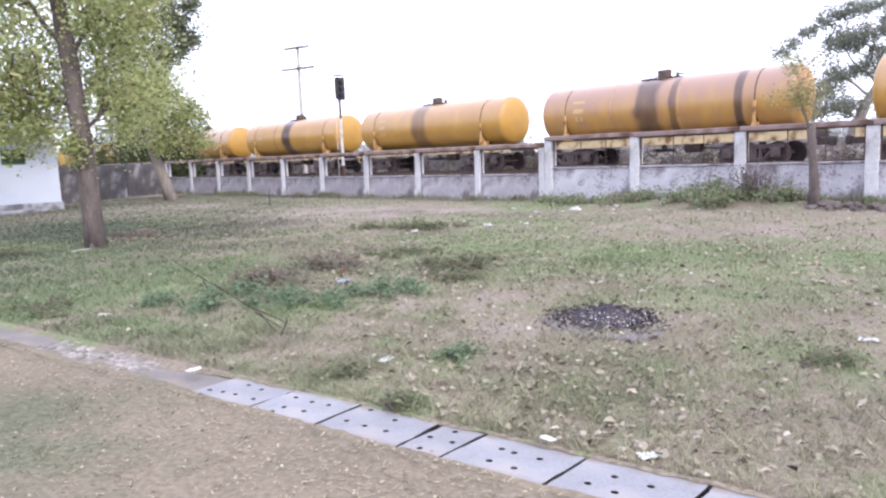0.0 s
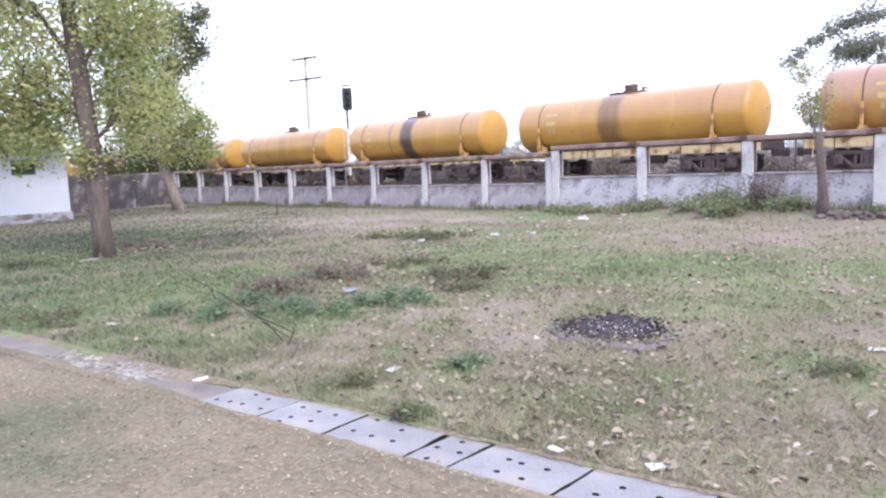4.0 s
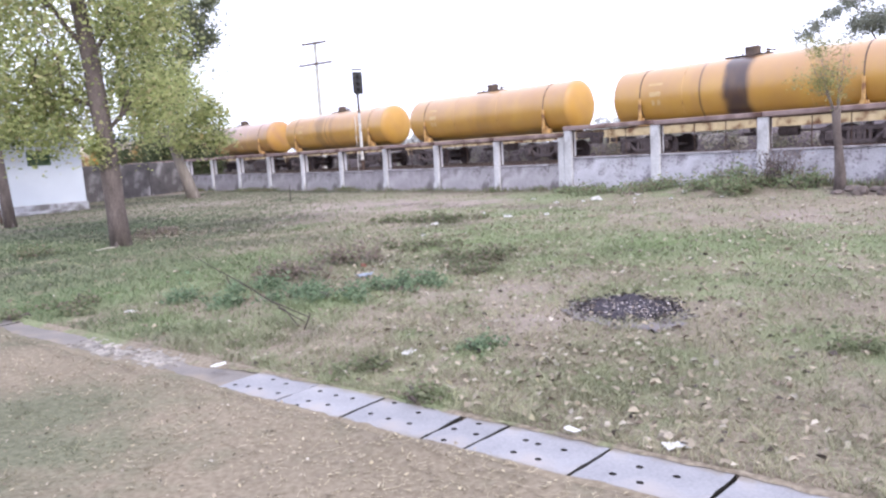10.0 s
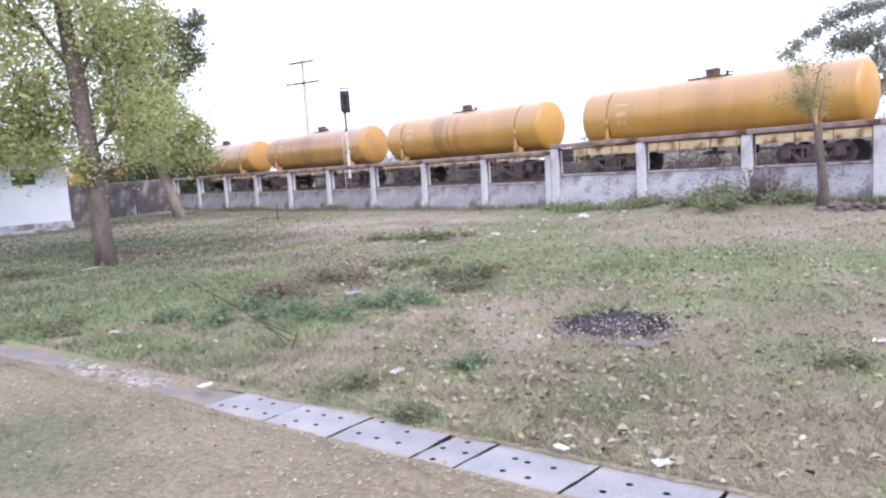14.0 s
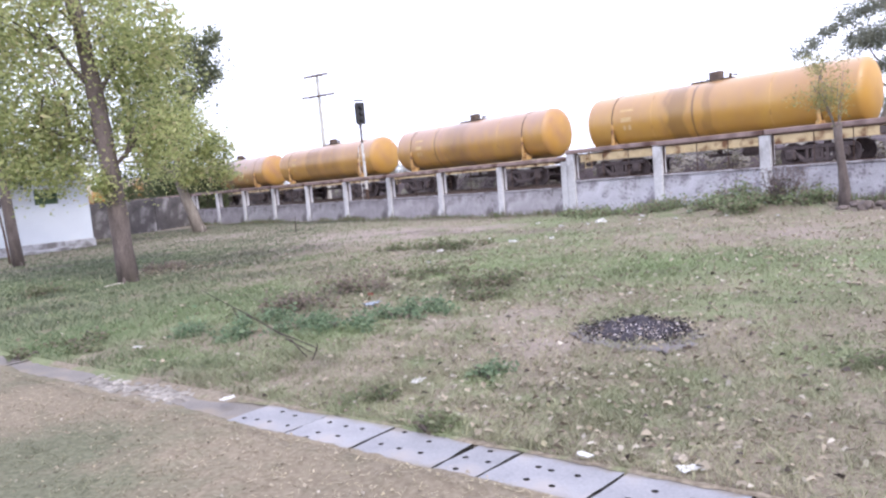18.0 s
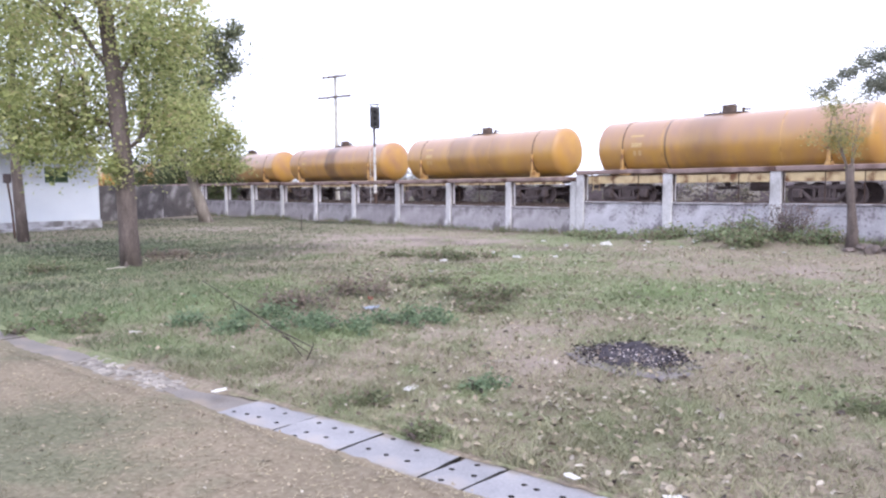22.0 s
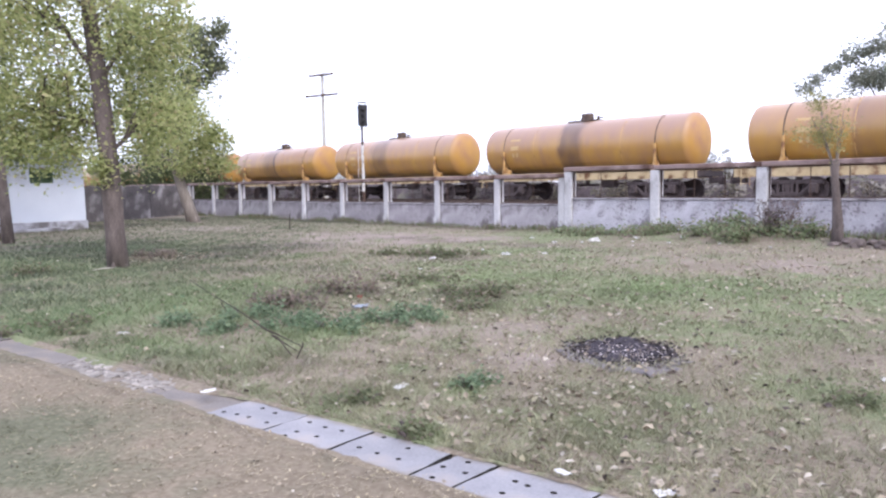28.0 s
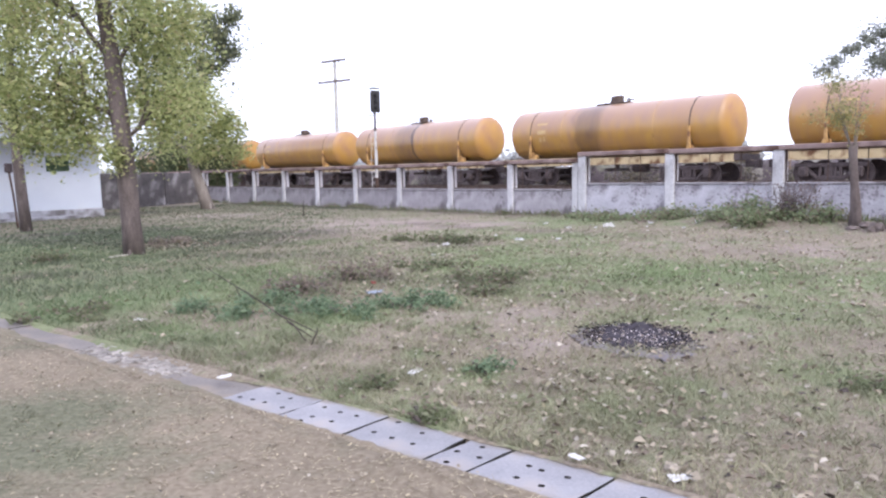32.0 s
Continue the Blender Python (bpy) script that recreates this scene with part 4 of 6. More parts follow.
def wagon_meshes():
    ms = {}
    bm = bmesh.new()
    half, dish = 5.44, 0.38
    prof = [(-half - dish * math.cos(a), TANK_R * math.sin(a)) for a in (0.02, 0.3, 0.6, 0.85, 1.08, 1.28, 1.45)]
    prof += [(x, TANK_R) for x in (-half, -half + 0.05, -2.6, 0, 2.6, half - 0.05, half)]
    prof += [(half + dish * math.cos(a), TANK_R * math.sin(a)) for a in (1.45, 1.28, 1.08, 0.85, 0.6, 0.3, 0.02)]
    rings = lathe(bm, prof, 56, 0, AXIS_Z)
    bm.faces.new(rings[0])
    bm.faces.new(list(reversed(rings[-1])))
    bmesh.ops.recalc_face_normals(bm, faces=bm.faces)
    ms["tank"] = shared("tank", bm, True)
    bm = bmesh.new()
    lathe(bm, [(-0.022, TANK_R + 0.002), (-0.022, TANK_R + 0.014), (0.022, TANK_R + 0.014), (0.022, TANK_R + 0.002)], 56, 0, AXIS_Z)
    ms["strap"] = shared("strap", bm)
    bm = bmesh.new()
    lathe(bm, [(-0.015, TANK_R + 0.001), (0, TANK_R + 0.008), (0.015, TANK_R + 0.001)], 56, 0, AXIS_Z)
    ms["seam"] = shared("seam", bm)
    bm = bmesh.new()
    # saddle: a block under the tank's flank with a flared upright
    box(bm, 0.46, 0.30, 0.34, 0, -0.96, AXIS_Z - TANK_R + 0.05, bevel=0.03)
    box(bm, 0.11, 0.09, 1.0, 0.0, -TANK_R - 0.015, AXIS_Z - 0.58, bevel=0.01)
    box(bm, 0.30, 0.10, 0.22, 0, -1.12, AXIS_Z - TANK_R + 0.22, bevel=0.02)
    ms["saddle"] = shared("saddle", bm)
    bm = bmesh.new()
    box(bm, 12.2, 0.09, 0.34, 0, 0, 0, bevel=0.015)
    box(bm, 12.2, 0.16, 0.025, 0, 0, 0.17)
    box(bm, 12.2, 0.16, 0.025, 0, 0, -0.17)
    for k in range(13):
        box(bm, 0.03, 0.14, 0.27, -5.7 + k * 0.95, 0, 0)
    ms["sole_bar"] = shared("sole_bar", bm)
    bm = bmesh.new()
    box(bm, 12.2, 0.34, 0.30, 0, 0, 1.12)
    for x in (-6.05, -4.1, -2.0, 0, 2.0, 4.1, 6.05):
        box(bm, 0.14, 2.3, 0.24, x, 0, 1.12)
    ms["underframe"] = shared("underframe", bm)
    bm = bmesh.new()
    box(bm, 0.55, 0.22, 0.26, 0, 0, 0, bevel=0.03)
    box(bm, 0.22, 0.30, 0.34, 0.25, 0, 0, bevel=0.05)
    ms["coupler"] = shared("coupler", bm)
    # bogie: side frame with a dropped middle, springs and axle boxes
    bm = bmesh.new()
    box(bm, 2.5, 0.12, 0.17, 0, 0, 0.74, bevel=0.03)
    box(bm, 1.0, 0.12, 0.17, 0, 0, 0.27, bevel=0.03)
    for sx in (-1, 1):
        rod(bm, (sx * 0.46, 0, 0.28), (sx * 0.90, 0, 0.68), 0.08)
        box(bm, 0.34, 0.20, 0.36, sx * WHEEL_X, -0.05, 0.50, bevel=0.04)
        rod(bm, (sx * WHEEL_X, -0.18, 0.46), (sx * WHEEL_X, 0.02, 0.46), 0.12, seg=12)
        box(bm, 0.10, 0.12, 0.40, sx * 0.34, 0, 0.52, bevel=0.02)
        for q in (-0.10, 0.10):
            rod(bm, (q + sx * 0.06, 0, 0.34), (q + sx * 0.06, 0, 0.68), 0.06)
    ms["side_frame"] = shared("side_frame", bm)
    bm = bmesh.new()
    box(bm, 0.40, 2.2, 0.24, 0, 0, 0.64, bevel=0.03)
    box(bm, 0.2, 0.2, 0.2, 0, 0, 0.82)
    ms["bogie"] = shared("bogie", bm)
    bm = bmesh.new()
    for y in (-0.83, 0.83):
        tread = [(-0.065, 0.12), (-0.065, WHEEL_R - 0.05), (-0.06, WHEEL_R), (0.05, WHEEL_R), (0.05, 0.30), (0.015, 0.27), (0.015, 0.14), (0.06, 0.12)]
        m = Matrix.Translation((0, y, 0)) @ Matrix.Rotation(radians(90 if y > 0 else -90), 4, "Z")
        sub = bmesh.new()
        rg = lathe(sub, tread, 24)
        sub.faces.new(rg[0])
        sub.faces.new(list(reversed(rg[-1])))
        for k in range(4):
            a = k * math.pi / 2
            box(sub, 0.05, 0.10, 0.03, -0.01, 0.2 * math.cos(a), 0.2 * math.sin(a))
        sub.transform(m)
        tmp = bpy.data.meshes.new("tmp")
        sub.to_mesh(tmp)
        sub.free()
        bm.from_mesh(tmp)
        bpy.data.meshes.remove(tmp)
    rod(bm, (0, -1.06, 0), (0, 1.06, 0), 0.075, seg=12)
    ms["wheelset"] = shared("wheelset", bm)
    zt = AXIS_Z + TANK_R
    bm = bmesh.new()
    bmesh.ops.create_cone(bm, cap_ends=True, segments=20, radius1=0.29, radius2=0.28, depth=0.30, matrix=Matrix.Translation((0, 0, zt + 0.13)))
    bmesh.ops.create_cone(bm, cap_ends=True, segments=20, radius1=0.32, radius2=0.29, depth=0.06, matrix=Matrix.Translation((0, 0, zt + 0.305)))
    box(bm, 0.26, 0.08, 0.05, 0.1, 0, zt + 0.35)
    ms["hatch"] = shared("hatch", bm)
    bm = bmesh.new()
    box(bm, 1.75, 0.46, 0.03, -0.15, 0, zt + 0.035)
    for x in (-0.95, -0.5, 0.3, 0.65):
        box(bm, 0.05, 0.46, 0.07, x, 0, zt)
    rod(bm, (-0.62, -0.1, zt + 0.03), (-0.60, -0.1, zt + 0.24), 0.022, seg=6)
    rod(bm, (-0.42, 0.1, zt + 0.03), (-0.46, 0.1, zt + 0.17), 0.03, seg=6)
    ms["walkway"] = shared("walkway", bm)
    bm = bmesh.new()
    rod(bm, (0.55, 0.05, zt), (0.55, 0.05, zt + 0.22), 0.06)
    rod(bm, (0.50, 0.05, zt + 0.16), (0.85, 0.05, zt + 0.12), 0.035)
    ms["valve"] = shared("valve", bm)
    bm = bmesh.new()
    rod(bm, (-0.35, 0, 0), (0.35, 0, 0), 0.19, seg=16)
    rod(bm, (0.35, 0, 0), (1.1, 0, -0.03), 0.035)
    ms["brake_cylinder"] = shared("brake_cylinder", bm)
    bm = bmesh.new()
    rod(bm, (0, 0, AXIS_Z - TANK_R + 0.05), (0, 0, 0.70), 0.11, seg=12)
    rod(bm, (0, -0.9, 0.72), (0, 0.9, 0.72), 0.07, seg=10)
    ms["outlet_pipe"] = shared("outlet_pipe", bm)
    for key, (x0, x1, a0, a1) in {"mark_wide": (-0.32, 0.32, 2.99, 3.07), "mark_block": (-0.25, 0.25, 3.0, 3.16), "mark_tall": (-0.06, 0.06, 2.98, 3.16)}.items():
        bm = bmesh.new()
        lathe(bm, [(x0, TANK_R + 0.002), (x0, TANK_R + 0.006), (x1, TANK_R + 0.006), (x1, TANK_R + 0.002)], 6, 0, AXIS_Z, a0, a1)
        ms[key] = shared(key, bm)
    bm = bmesh.new()
    for y in (-0.17, 0.17):
        rod(bm, (y, -1.24, 0.62), (y, -1.24, 1.30), 0.016, seg=6)
    for z in (0.70, 0.92, 1.14):
        rod(bm, (-0.17, -1.24, z), (0.17, -1.24, z), 0.013, seg=6)
    ms["step_ladder"] = shared("step_ladder", bm)
    return ms


# spills on each tank, from the head of the train backwards
SPILLS = [
    ("clean", ()), ("brown spill and a dark streak", ((-0.2, 0.55, 0.80, 0.25), (0.95, 0.16, 0.70, 0.10), (3.62, 0.17, 0.85, 0.03))), ("brown spill", ((-0.5, 0.62, 0.62, 0.3),)),
    ("black tarry spill", ((-0.15, 0.52, 1.0, 0.16), (-1.6, 0.045, 0.7, 0.0))), ("clean", ((0.2, 0.5, 0.12, 0.3),)), ("brown spill", ((-1.25, 0.42, 0.45, 0.45), (-0.5, 0.05, 0.6, 0.04), (0.1, 0.2, 0.25, 0.3))),
    ("faint stains", ((-0.6, 0.9, 0.30, 0.5), (-2.2, 0.05, 0.8, 0.0))), ("faint stains", ((-1.2, 0.8, 0.33, 0.5), (1.0, 0.9, 0.2, 0.5))), ("dark brown spill", ((-0.2, 0.66, 0.62, 0.30),)),
    ("brown spill", ((-0.9, 0.75, 0.55, 0.4),)), ("brown spill and a dark line", ((-0.6, 0.9, 0.42, 0.4), (0.25, 0.13, 0.9, 0.2))), ("clean", ()),
    ("brown spill", ((0.0, 0.5, 0.5, 0.3),)), ("faint stains", ((0.3, 0.7, 0.3, 0.4),)),
]
# how grimy each tank is; the painted top sheen grows with it
GRIME = [0.4, 1.1, 0.35, 0.3, 0.35, 0.35, 0.85, 0.7, 1.0, 0.9, 0.9, 0.9, 0.7, 0.7]
WAGONS = []


def build_train():
    ms = wagon_meshes()
    for k, (word, bands) in enumerate(SPILLS, start=-1):
        said = "orange-yellow tank wagon, " + ("clean sides" if word == "clean" else word + " on its side")
        w = holder("tank_wagon", Matrix.Translation(on_track(-15.09 - PITCH * k, TRACK_N, RAIL_Z)) @ TRACK_TURN, said, "tank wagon", "tank wagons of the passing train")
        tank = new("tank", ms["tank"].copy())
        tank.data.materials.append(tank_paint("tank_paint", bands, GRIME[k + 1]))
        tank.parent = w
        for x in (-4.25, 4.25):
            place("strap", ms["strap"], HATCH, tank, m=Matrix.Translation((x, 0, 0)))
            for ry in (0, 180):
                place("saddle", ms["saddle"], ORANGE, w, m=Matrix.Translation((x, 0, 0)) @ Matrix.Rotation(radians(ry), 4, "Z"))
        for x in ((-2.35, 2.55) if k % 3 else (-1.9, 1.2)):
            place("seam", ms["seam"], ORANGE, tank, m=Matrix.Translation((x, 0, 0)))
        for x, key, a in ((-3.55, "mark_block", 0.0), (-3.55, "mark_wide", -0.28), (-3.65, "mark_tall", 0.30), (-3.4, "mark_tall", 0.30)):
            place("stencil_mark", ms[key], LETTER, tank, m=Matrix.Translation((x, 0, AXIS_Z)) @ Matrix.Rotation(a, 4, "X") @ Matrix.Translation((0, 0, -AXIS_Z)))
        for y in (-1.12, 1.12):
            place("sole_bar", ms["sole_bar"], FRAME_YELLOW, w, m=Matrix.Translation((0, y, 1.13)))
        place("underframe", ms["underframe"], STEEL, w)
        for sx in (-1, 1):
            place("coupler", ms["coupler"], STEEL, w, m=Matrix.Translation((sx * 6.35, 0, 0.85)) @ Matrix.Rotation(0 if sx > 0 else math.pi, 4, "Z"))
            bogie = place("bogie", ms["bogie"], STEEL, w, m=Matrix.Translation((sx * BOGIE_X, 0, 0)))
            for y in (-1.06, 1.06):
                place("side_frame", ms["side_frame"], STEEL, bogie, m=Matrix.Translation((0, y, 0)))
        place("hatch", ms["hatch"], HATCH, w, "tarry black filling hatch")
        place("walkway", ms["walkway"], HATCH, w)
        place("valve", ms["valve"], HATCH, w)
        place("brake_cylinder", ms["brake_cylinder"], STEEL, w, m=Matrix.Translation((1.6, -0.55, 0.78)))
        place("outlet_pipe", ms["outlet_pipe"], STEEL, w)
        place("step_ladder", ms["step_ladder"], FRAME_YELLOW, w, m=Matrix.Translation((-5.6, 0, 0)))
        wheels = [place("wheelset", ms["wheelset"], STEEL, w, m=Matrix.Translation((sx * BOGIE_X + wx * WHEEL_X, 0, WHEEL_R))) for sx in (-1, 1) for wx in (-1, 1)]
        WAGONS.append((w, k, wheels))


build_train()


# ---- signal mast and poles ----
FAR_POLES = [(22.17, 74.78, 7.3), (10.78, 77.25, 6.3)]
def build_signal():
    m = Matrix.Translation(sn(-30.75, 24.0, 0.0)) @ TURN
    sig = holder("railway_signal", m, "colour-light railway signal with a black head on a pale mast", "railway signal")
    bm = bmesh.new()
    rod(bm, (0, 0, 1.25), (0, 0, 3.75), 0.080, 0.072, 14)
    part("mast", bm, GREYPAINT, sig)
    bm = bmesh.new()
    rod(bm, (0, 0, -0.3), (0, 0, 1.25), 0.088, 0.084, 14)
    rod(bm, (0, 0, -0.3), (0, 0, 0.35), 0.16, 0.14, 14)
    part("mast_foot", bm, IRON, sig, "rusty dark foot of the mast")
    bm = bmesh.new()
    rod(bm, (0, 0, 3.70), (0, 0, 4.85), 0.068, 0.062, 12)
    rod(bm, (0, 0, 4.62), (-0.72, 0, 4.60), 0.03, 0.02, 8)
    tube(bm, [(0.05, 0, 4.78), (0.30, 0, 4.74), (0.40, 0, 4.52), (0.34, 0, 4.26), (0.05, 0, 4.16)], [0.022] * 5, 6)
    part("bracket", bm, STEEL, sig, "dark upper mast with a side arm and a looped cable")
    bm = bmesh.new()
    box(bm, 0.16, 0.50, 1.05, 0, 0, 5.33, bevel=0.04)
    box(bm, 0.05, 0.62, 1.16, 0.10, 0, 5.33, bevel=0.02)
    rod(bm, (0, 0, 4.7), (0, 0, 4.9), 0.10)
    box(bm, 0.40, 0.56, 0.035, 0.04, 0, 6.03)
    for y in (-0.24, 0.24):
        rod(bm, (0.04, y, 5.85), (0.04, y, 6.02), 0.02, seg=6)
    head = part("signal_head", bm, BLACK, sig)
    for z in (5.0, 5.33, 5.66):
        bm = bmesh.new()
        rod(bm, (0.12, 0, z + 0.02), (0.34, 0, z), 0.14, 0.12, 14)
        part("hood", bm, BLACK, head)
    bm = bmesh.new()
    for y in (-0.14, 0.14):
        rod(bm, (-0.22, y, 0.2), (-0.22, y, 3.6), 0.016, seg=6)
    for k in range(11):
        rod(bm, (-0.22, -0.14, 0.4 + k * 0.3), (-0.22, 0.14, 0.4 + k * 0.3), 0.01, seg=6)
    part("ladder", bm, GREYPAINT, sig)


def build_power_pole():
    pole = holder("power_pole", Matrix.Translation(sn(-46.45, 32.5, 0.3)) @ Matrix.Rotation(radians(-30), 4, "Z"), "concrete power pole with two bare crossarms", "power pole")
    bm = bmesh.new()
    rod(bm, (0, 0, -0.5), (0, 0, 10.0), 0.19, 0.115, 12)
    part("pole", bm, POLEMAT, pole)
    for z, half in ((9.85, 1.2), (8.3, 1.62)):
        bm = bmesh.new()
        box(bm, 2 * half, 0.10, 0.14, 0, -0.15, z, bevel=0.01)
        arm = part("crossarm", bm, IRON, pole)
        for x in (-half + 0.1, -0.35, 0.35, half - 0.1):
            bm = bmesh.new()
            rod(bm, (x, -0.12, z + 0.05), (x, -0.12, z + 0.16), 0.02)
            rod(bm, (x, -0.12, z + 0.12), (x, -0.12, z + 0.24), 0.045, 0.03)
            part("insulator", bm, GREYPAINT, arm)
        bm = bmesh.new()
        rod(bm, (-half * 0.55, -0.1, z), (0, -0.06, z - 0.55), 0.018)
        rod(bm, (half * 0.55, -0.1, z), (0, -0.06, z - 0.55), 0.018)
        part("brace", bm, IRON, arm)


def build_far_poles():
    for x, y, h in FAR_POLES:
        p = holder("far_pole", Matrix.Translation((x, y, 0)), "thin grey pole far beyond the track", "pole", "far poles beyond the track")
        bm = bmesh.new()
        rod(bm, (0, 0, -0.3), (0, 0, h), 0.10, 0.06, 8)
        part("pole", bm, POLEMAT, p)
        bm = bmesh.new()
        rod(bm, (-0.4, 0, h - 0.15), (0.4, 0, h - 0.12), 0.03, seg=6)
        part("crossarm", bm, IRON, p)


build_signal()
build_power_pole()
build_far_poles()


# ---- white building ----
def build_building():
    c0 = -30.92
    m = Matrix.Translation(sn(c0, 9.8)) @ TURN
    b = holder("white_building", m, "low white-plastered building on a grey plinth with a sheet roof", "building")
    L, D, H, vz0, vz1, vy0, vy1 = 9.5, 7.0, 3.2, 1.86, 2.44, -1.97, -1.13
    t = 0.25

    bm = bmesh.new()
    for y0, y1, z0, z1 in ((-L, vy0, 0.35, H), (vy1, 0, 0.35, H), (vy0, vy1, 0.35, vz0), (vy0, vy1, vz1, H)):
        box(bm, t, y1 - y0, z1 - z0, -t / 2, (y0 + y1) / 2, (z0 + z1) / 2)
    part("side_wall", bm, PLASTER, b)
    bm = bmesh.new()
    box(bm, D - 2 * t, t, H - 0.35, -D / 2, -t / 2, (H + 0.35) / 2)
    part("end_wall", bm, PLASTER, b)
    bm = bmesh.new()
    box(bm, D - 2 * t, t, H - 0.35, -D / 2, -L + t / 2, (H + 0.35) / 2)
    part("end_wall", bm, PLASTER, b)
    bm = bmesh.new()
    box(bm, t, L, H - 0.35, -D + t / 2, -L / 2, (H + 0.35) / 2)
    part("side_wall", bm, PLASTER, b)
    bm = bmesh.new()
    box(bm, D + 0.12, L + 0.12, 0.65, -D / 2, -L / 2, 0.025, bevel=0.02)
    box(bm, 0.55, L * 0.8, 0.28, 0.30, -L / 2, -0.02, bevel=0.02)
    part("plinth", bm, PLINTH, b)
    bm = bmesh.new()
    box(bm, 1.5, L + 0.9, 0.10, 0.70, -L / 2, H - 0.08, bevel=0.01)
    part("eave", bm, DARKWALL, b, "dark weathered eave boards")
    bm = bmesh.new()
    box(bm, 0.04, L + 0.92, 0.20, 1.475, -L / 2, H - 0.04, bevel=0.008)
    part("fascia", bm, PLASTER, b)
    # corrugated sheets that rise to a ridge
    bm = bmesh.new()
    rows = []
    for i in range(0, 160):
        y = 0.5 - i * (L + 1.0) / 159
        up = 0.02 * math.sin(i * 1.57)
        rows.append([bm.verts.new((x, y, z + up)) for x, z in ((1.62, H + 0.10), (-D / 2, H + 1.05), (-D - 0.6, H + 0.16))])
    for r0, r1 in zip(rows, rows[1:]):
        for k in range(2):
            bm.faces.new((r0[k], r0[k + 1], r1[k + 1], r1[k]))
    bmesh.ops.solidify(bm, geom=bm.faces[:], thickness=0.02)
    part("roof", bm, ROOFING, b)
    bm = bmesh.new()
    for z in (vz0 + 0.03, vz1 - 0.03):
        box(bm, 0.1, vy1 - vy0, 0.06, -0.06, (vy0 + vy1) / 2, z)
    for y in (vy0 + 0.03, (vy0 + vy1) / 2, vy1 - 0.03):
        box(bm, 0.1, 0.06, vz1 - vz0 - 0.12, -0.06, y, (vz0 + vz1) / 2)
    win = part("window", bm, GREENPAINT, b, "small green shuttered window")
    for y in ((vy0 * 3 + vy1) / 4, (vy0 + 3 * vy1) / 4):
        for k in range(6):
            bm = bmesh.new()
            box(bm, 0.012, (vy1 - vy0) / 2 - 0.09, 0.075, 0, 0, 0, m=Matrix.Rotation(radians(28), 4, "Y"))
            part("slat", bm, GREENPAINT, win, m=Matrix.Translation((-0.09, y, vz0 + 0.09 + k * 0.065)))


build_building()


# ---- trees ----
def grow_limbs(g, start, direction, length, radius, depth, out, tips, bend=0.25):
    """A limb that bends as it goes and forks; out gets (points, radii), tips the ends."""
    pts, p, d = [Vector(start)], Vector(start), Vector(direction).normalized()
    steps = 5
    for _ in range(steps):
        d = (d + Vector(g.normal(size=3)) * bend * 0.5 + Vector((0, 0, 0.06))).normalized()
        p = p + d * length / steps
        pts.append(p.copy())
    out.append((pts, [radius * (1 - 0.62 * i / steps) for i in range(steps + 1)]))
    tips.append(p.copy())
    if depth > 0:
        for k in range(2 if depth < 2 else 3):
            j = int(g.integers(2, steps + 1))
            nd = (d + Vector(g.normal(size=3)) * 0.75).normalized()
            grow_limbs(g, pts[j], nd, length * 0.66, radius * (1 - 0.62 * j / steps) * 0.75, depth - 1, out, tips, bend)


def make_tree(base, trunk, radii, limbs, blobs, per, spread, leaf, colours, weights, label, bark, seed, name="tree", category="tree", long=1.5, twigs=2):
    g = np.random.default_rng(seed)
    t = holder(name, Matrix.Translation(base), label, category)
    bm = bmesh.new()
    tube(bm, trunk, radii, 14, 0.07, seed)
    for k in range(5):
        a = k * 1.26 + seed
        q = Vector(trunk[0])
        tube(bm, [q + Vector((math.cos(a) * radii[0] * 1.1, math.sin(a) * radii[0] * 1.1, -0.08)), q + Vector((math.cos(a) * radii[0] * 0.65, math.sin(a) * radii[0] * 0.65, 0.10)), q + Vector((math.cos(a) * radii[0] * 0.3, math.sin(a) * radii[0] * 0.3, 0.45))],
             [radii[0] * 0.2, radii[0] * 0.34, radii[0] * 0.26], 8, 0.08, seed + k)
    part("trunk", bm, bark, t, smooth=True)
    tips = []
    for start, direction, length, radius in limbs:
        out = []
        grow_limbs(g, start, direction, length, radius, twigs, out, tips)
        bm = bmesh.new()
        for pts, rr in out:
            tube(bm, pts, rr, 7, 0.05, seed)
        part("limb", bm, bark, t, smooth=True)
    c = clumps(g, blobs, per, spread)
    if tips:
        ti = np.array([tuple(v) for v in tips])
        extra = ti[g.integers(0, len(ti), len(c) // 5)] + g.normal(size=(len(c) // 5, 3)) * spread * 1.5
        c = np.concatenate([c, extra])
    place("crown", leaf_cloud("crown", c, leaf, colours, weights, seed=seed, long=long, clump=max(per // 2, 1)), LEAF, t, "loose leafy crown with gaps")
    return t


GREENS = [(0.37, 0.41, 0.18), (0.43, 0.455, 0.21), (0.29, 0.33, 0.15), (0.47, 0.455, 0.24), (0.43, 0.375, 0.215), (0.135, 0.16, 0.075)]
DARKS = [(0.085, 0.105, 0.055), (0.115, 0.135, 0.07), (0.15, 0.165, 0.09)]


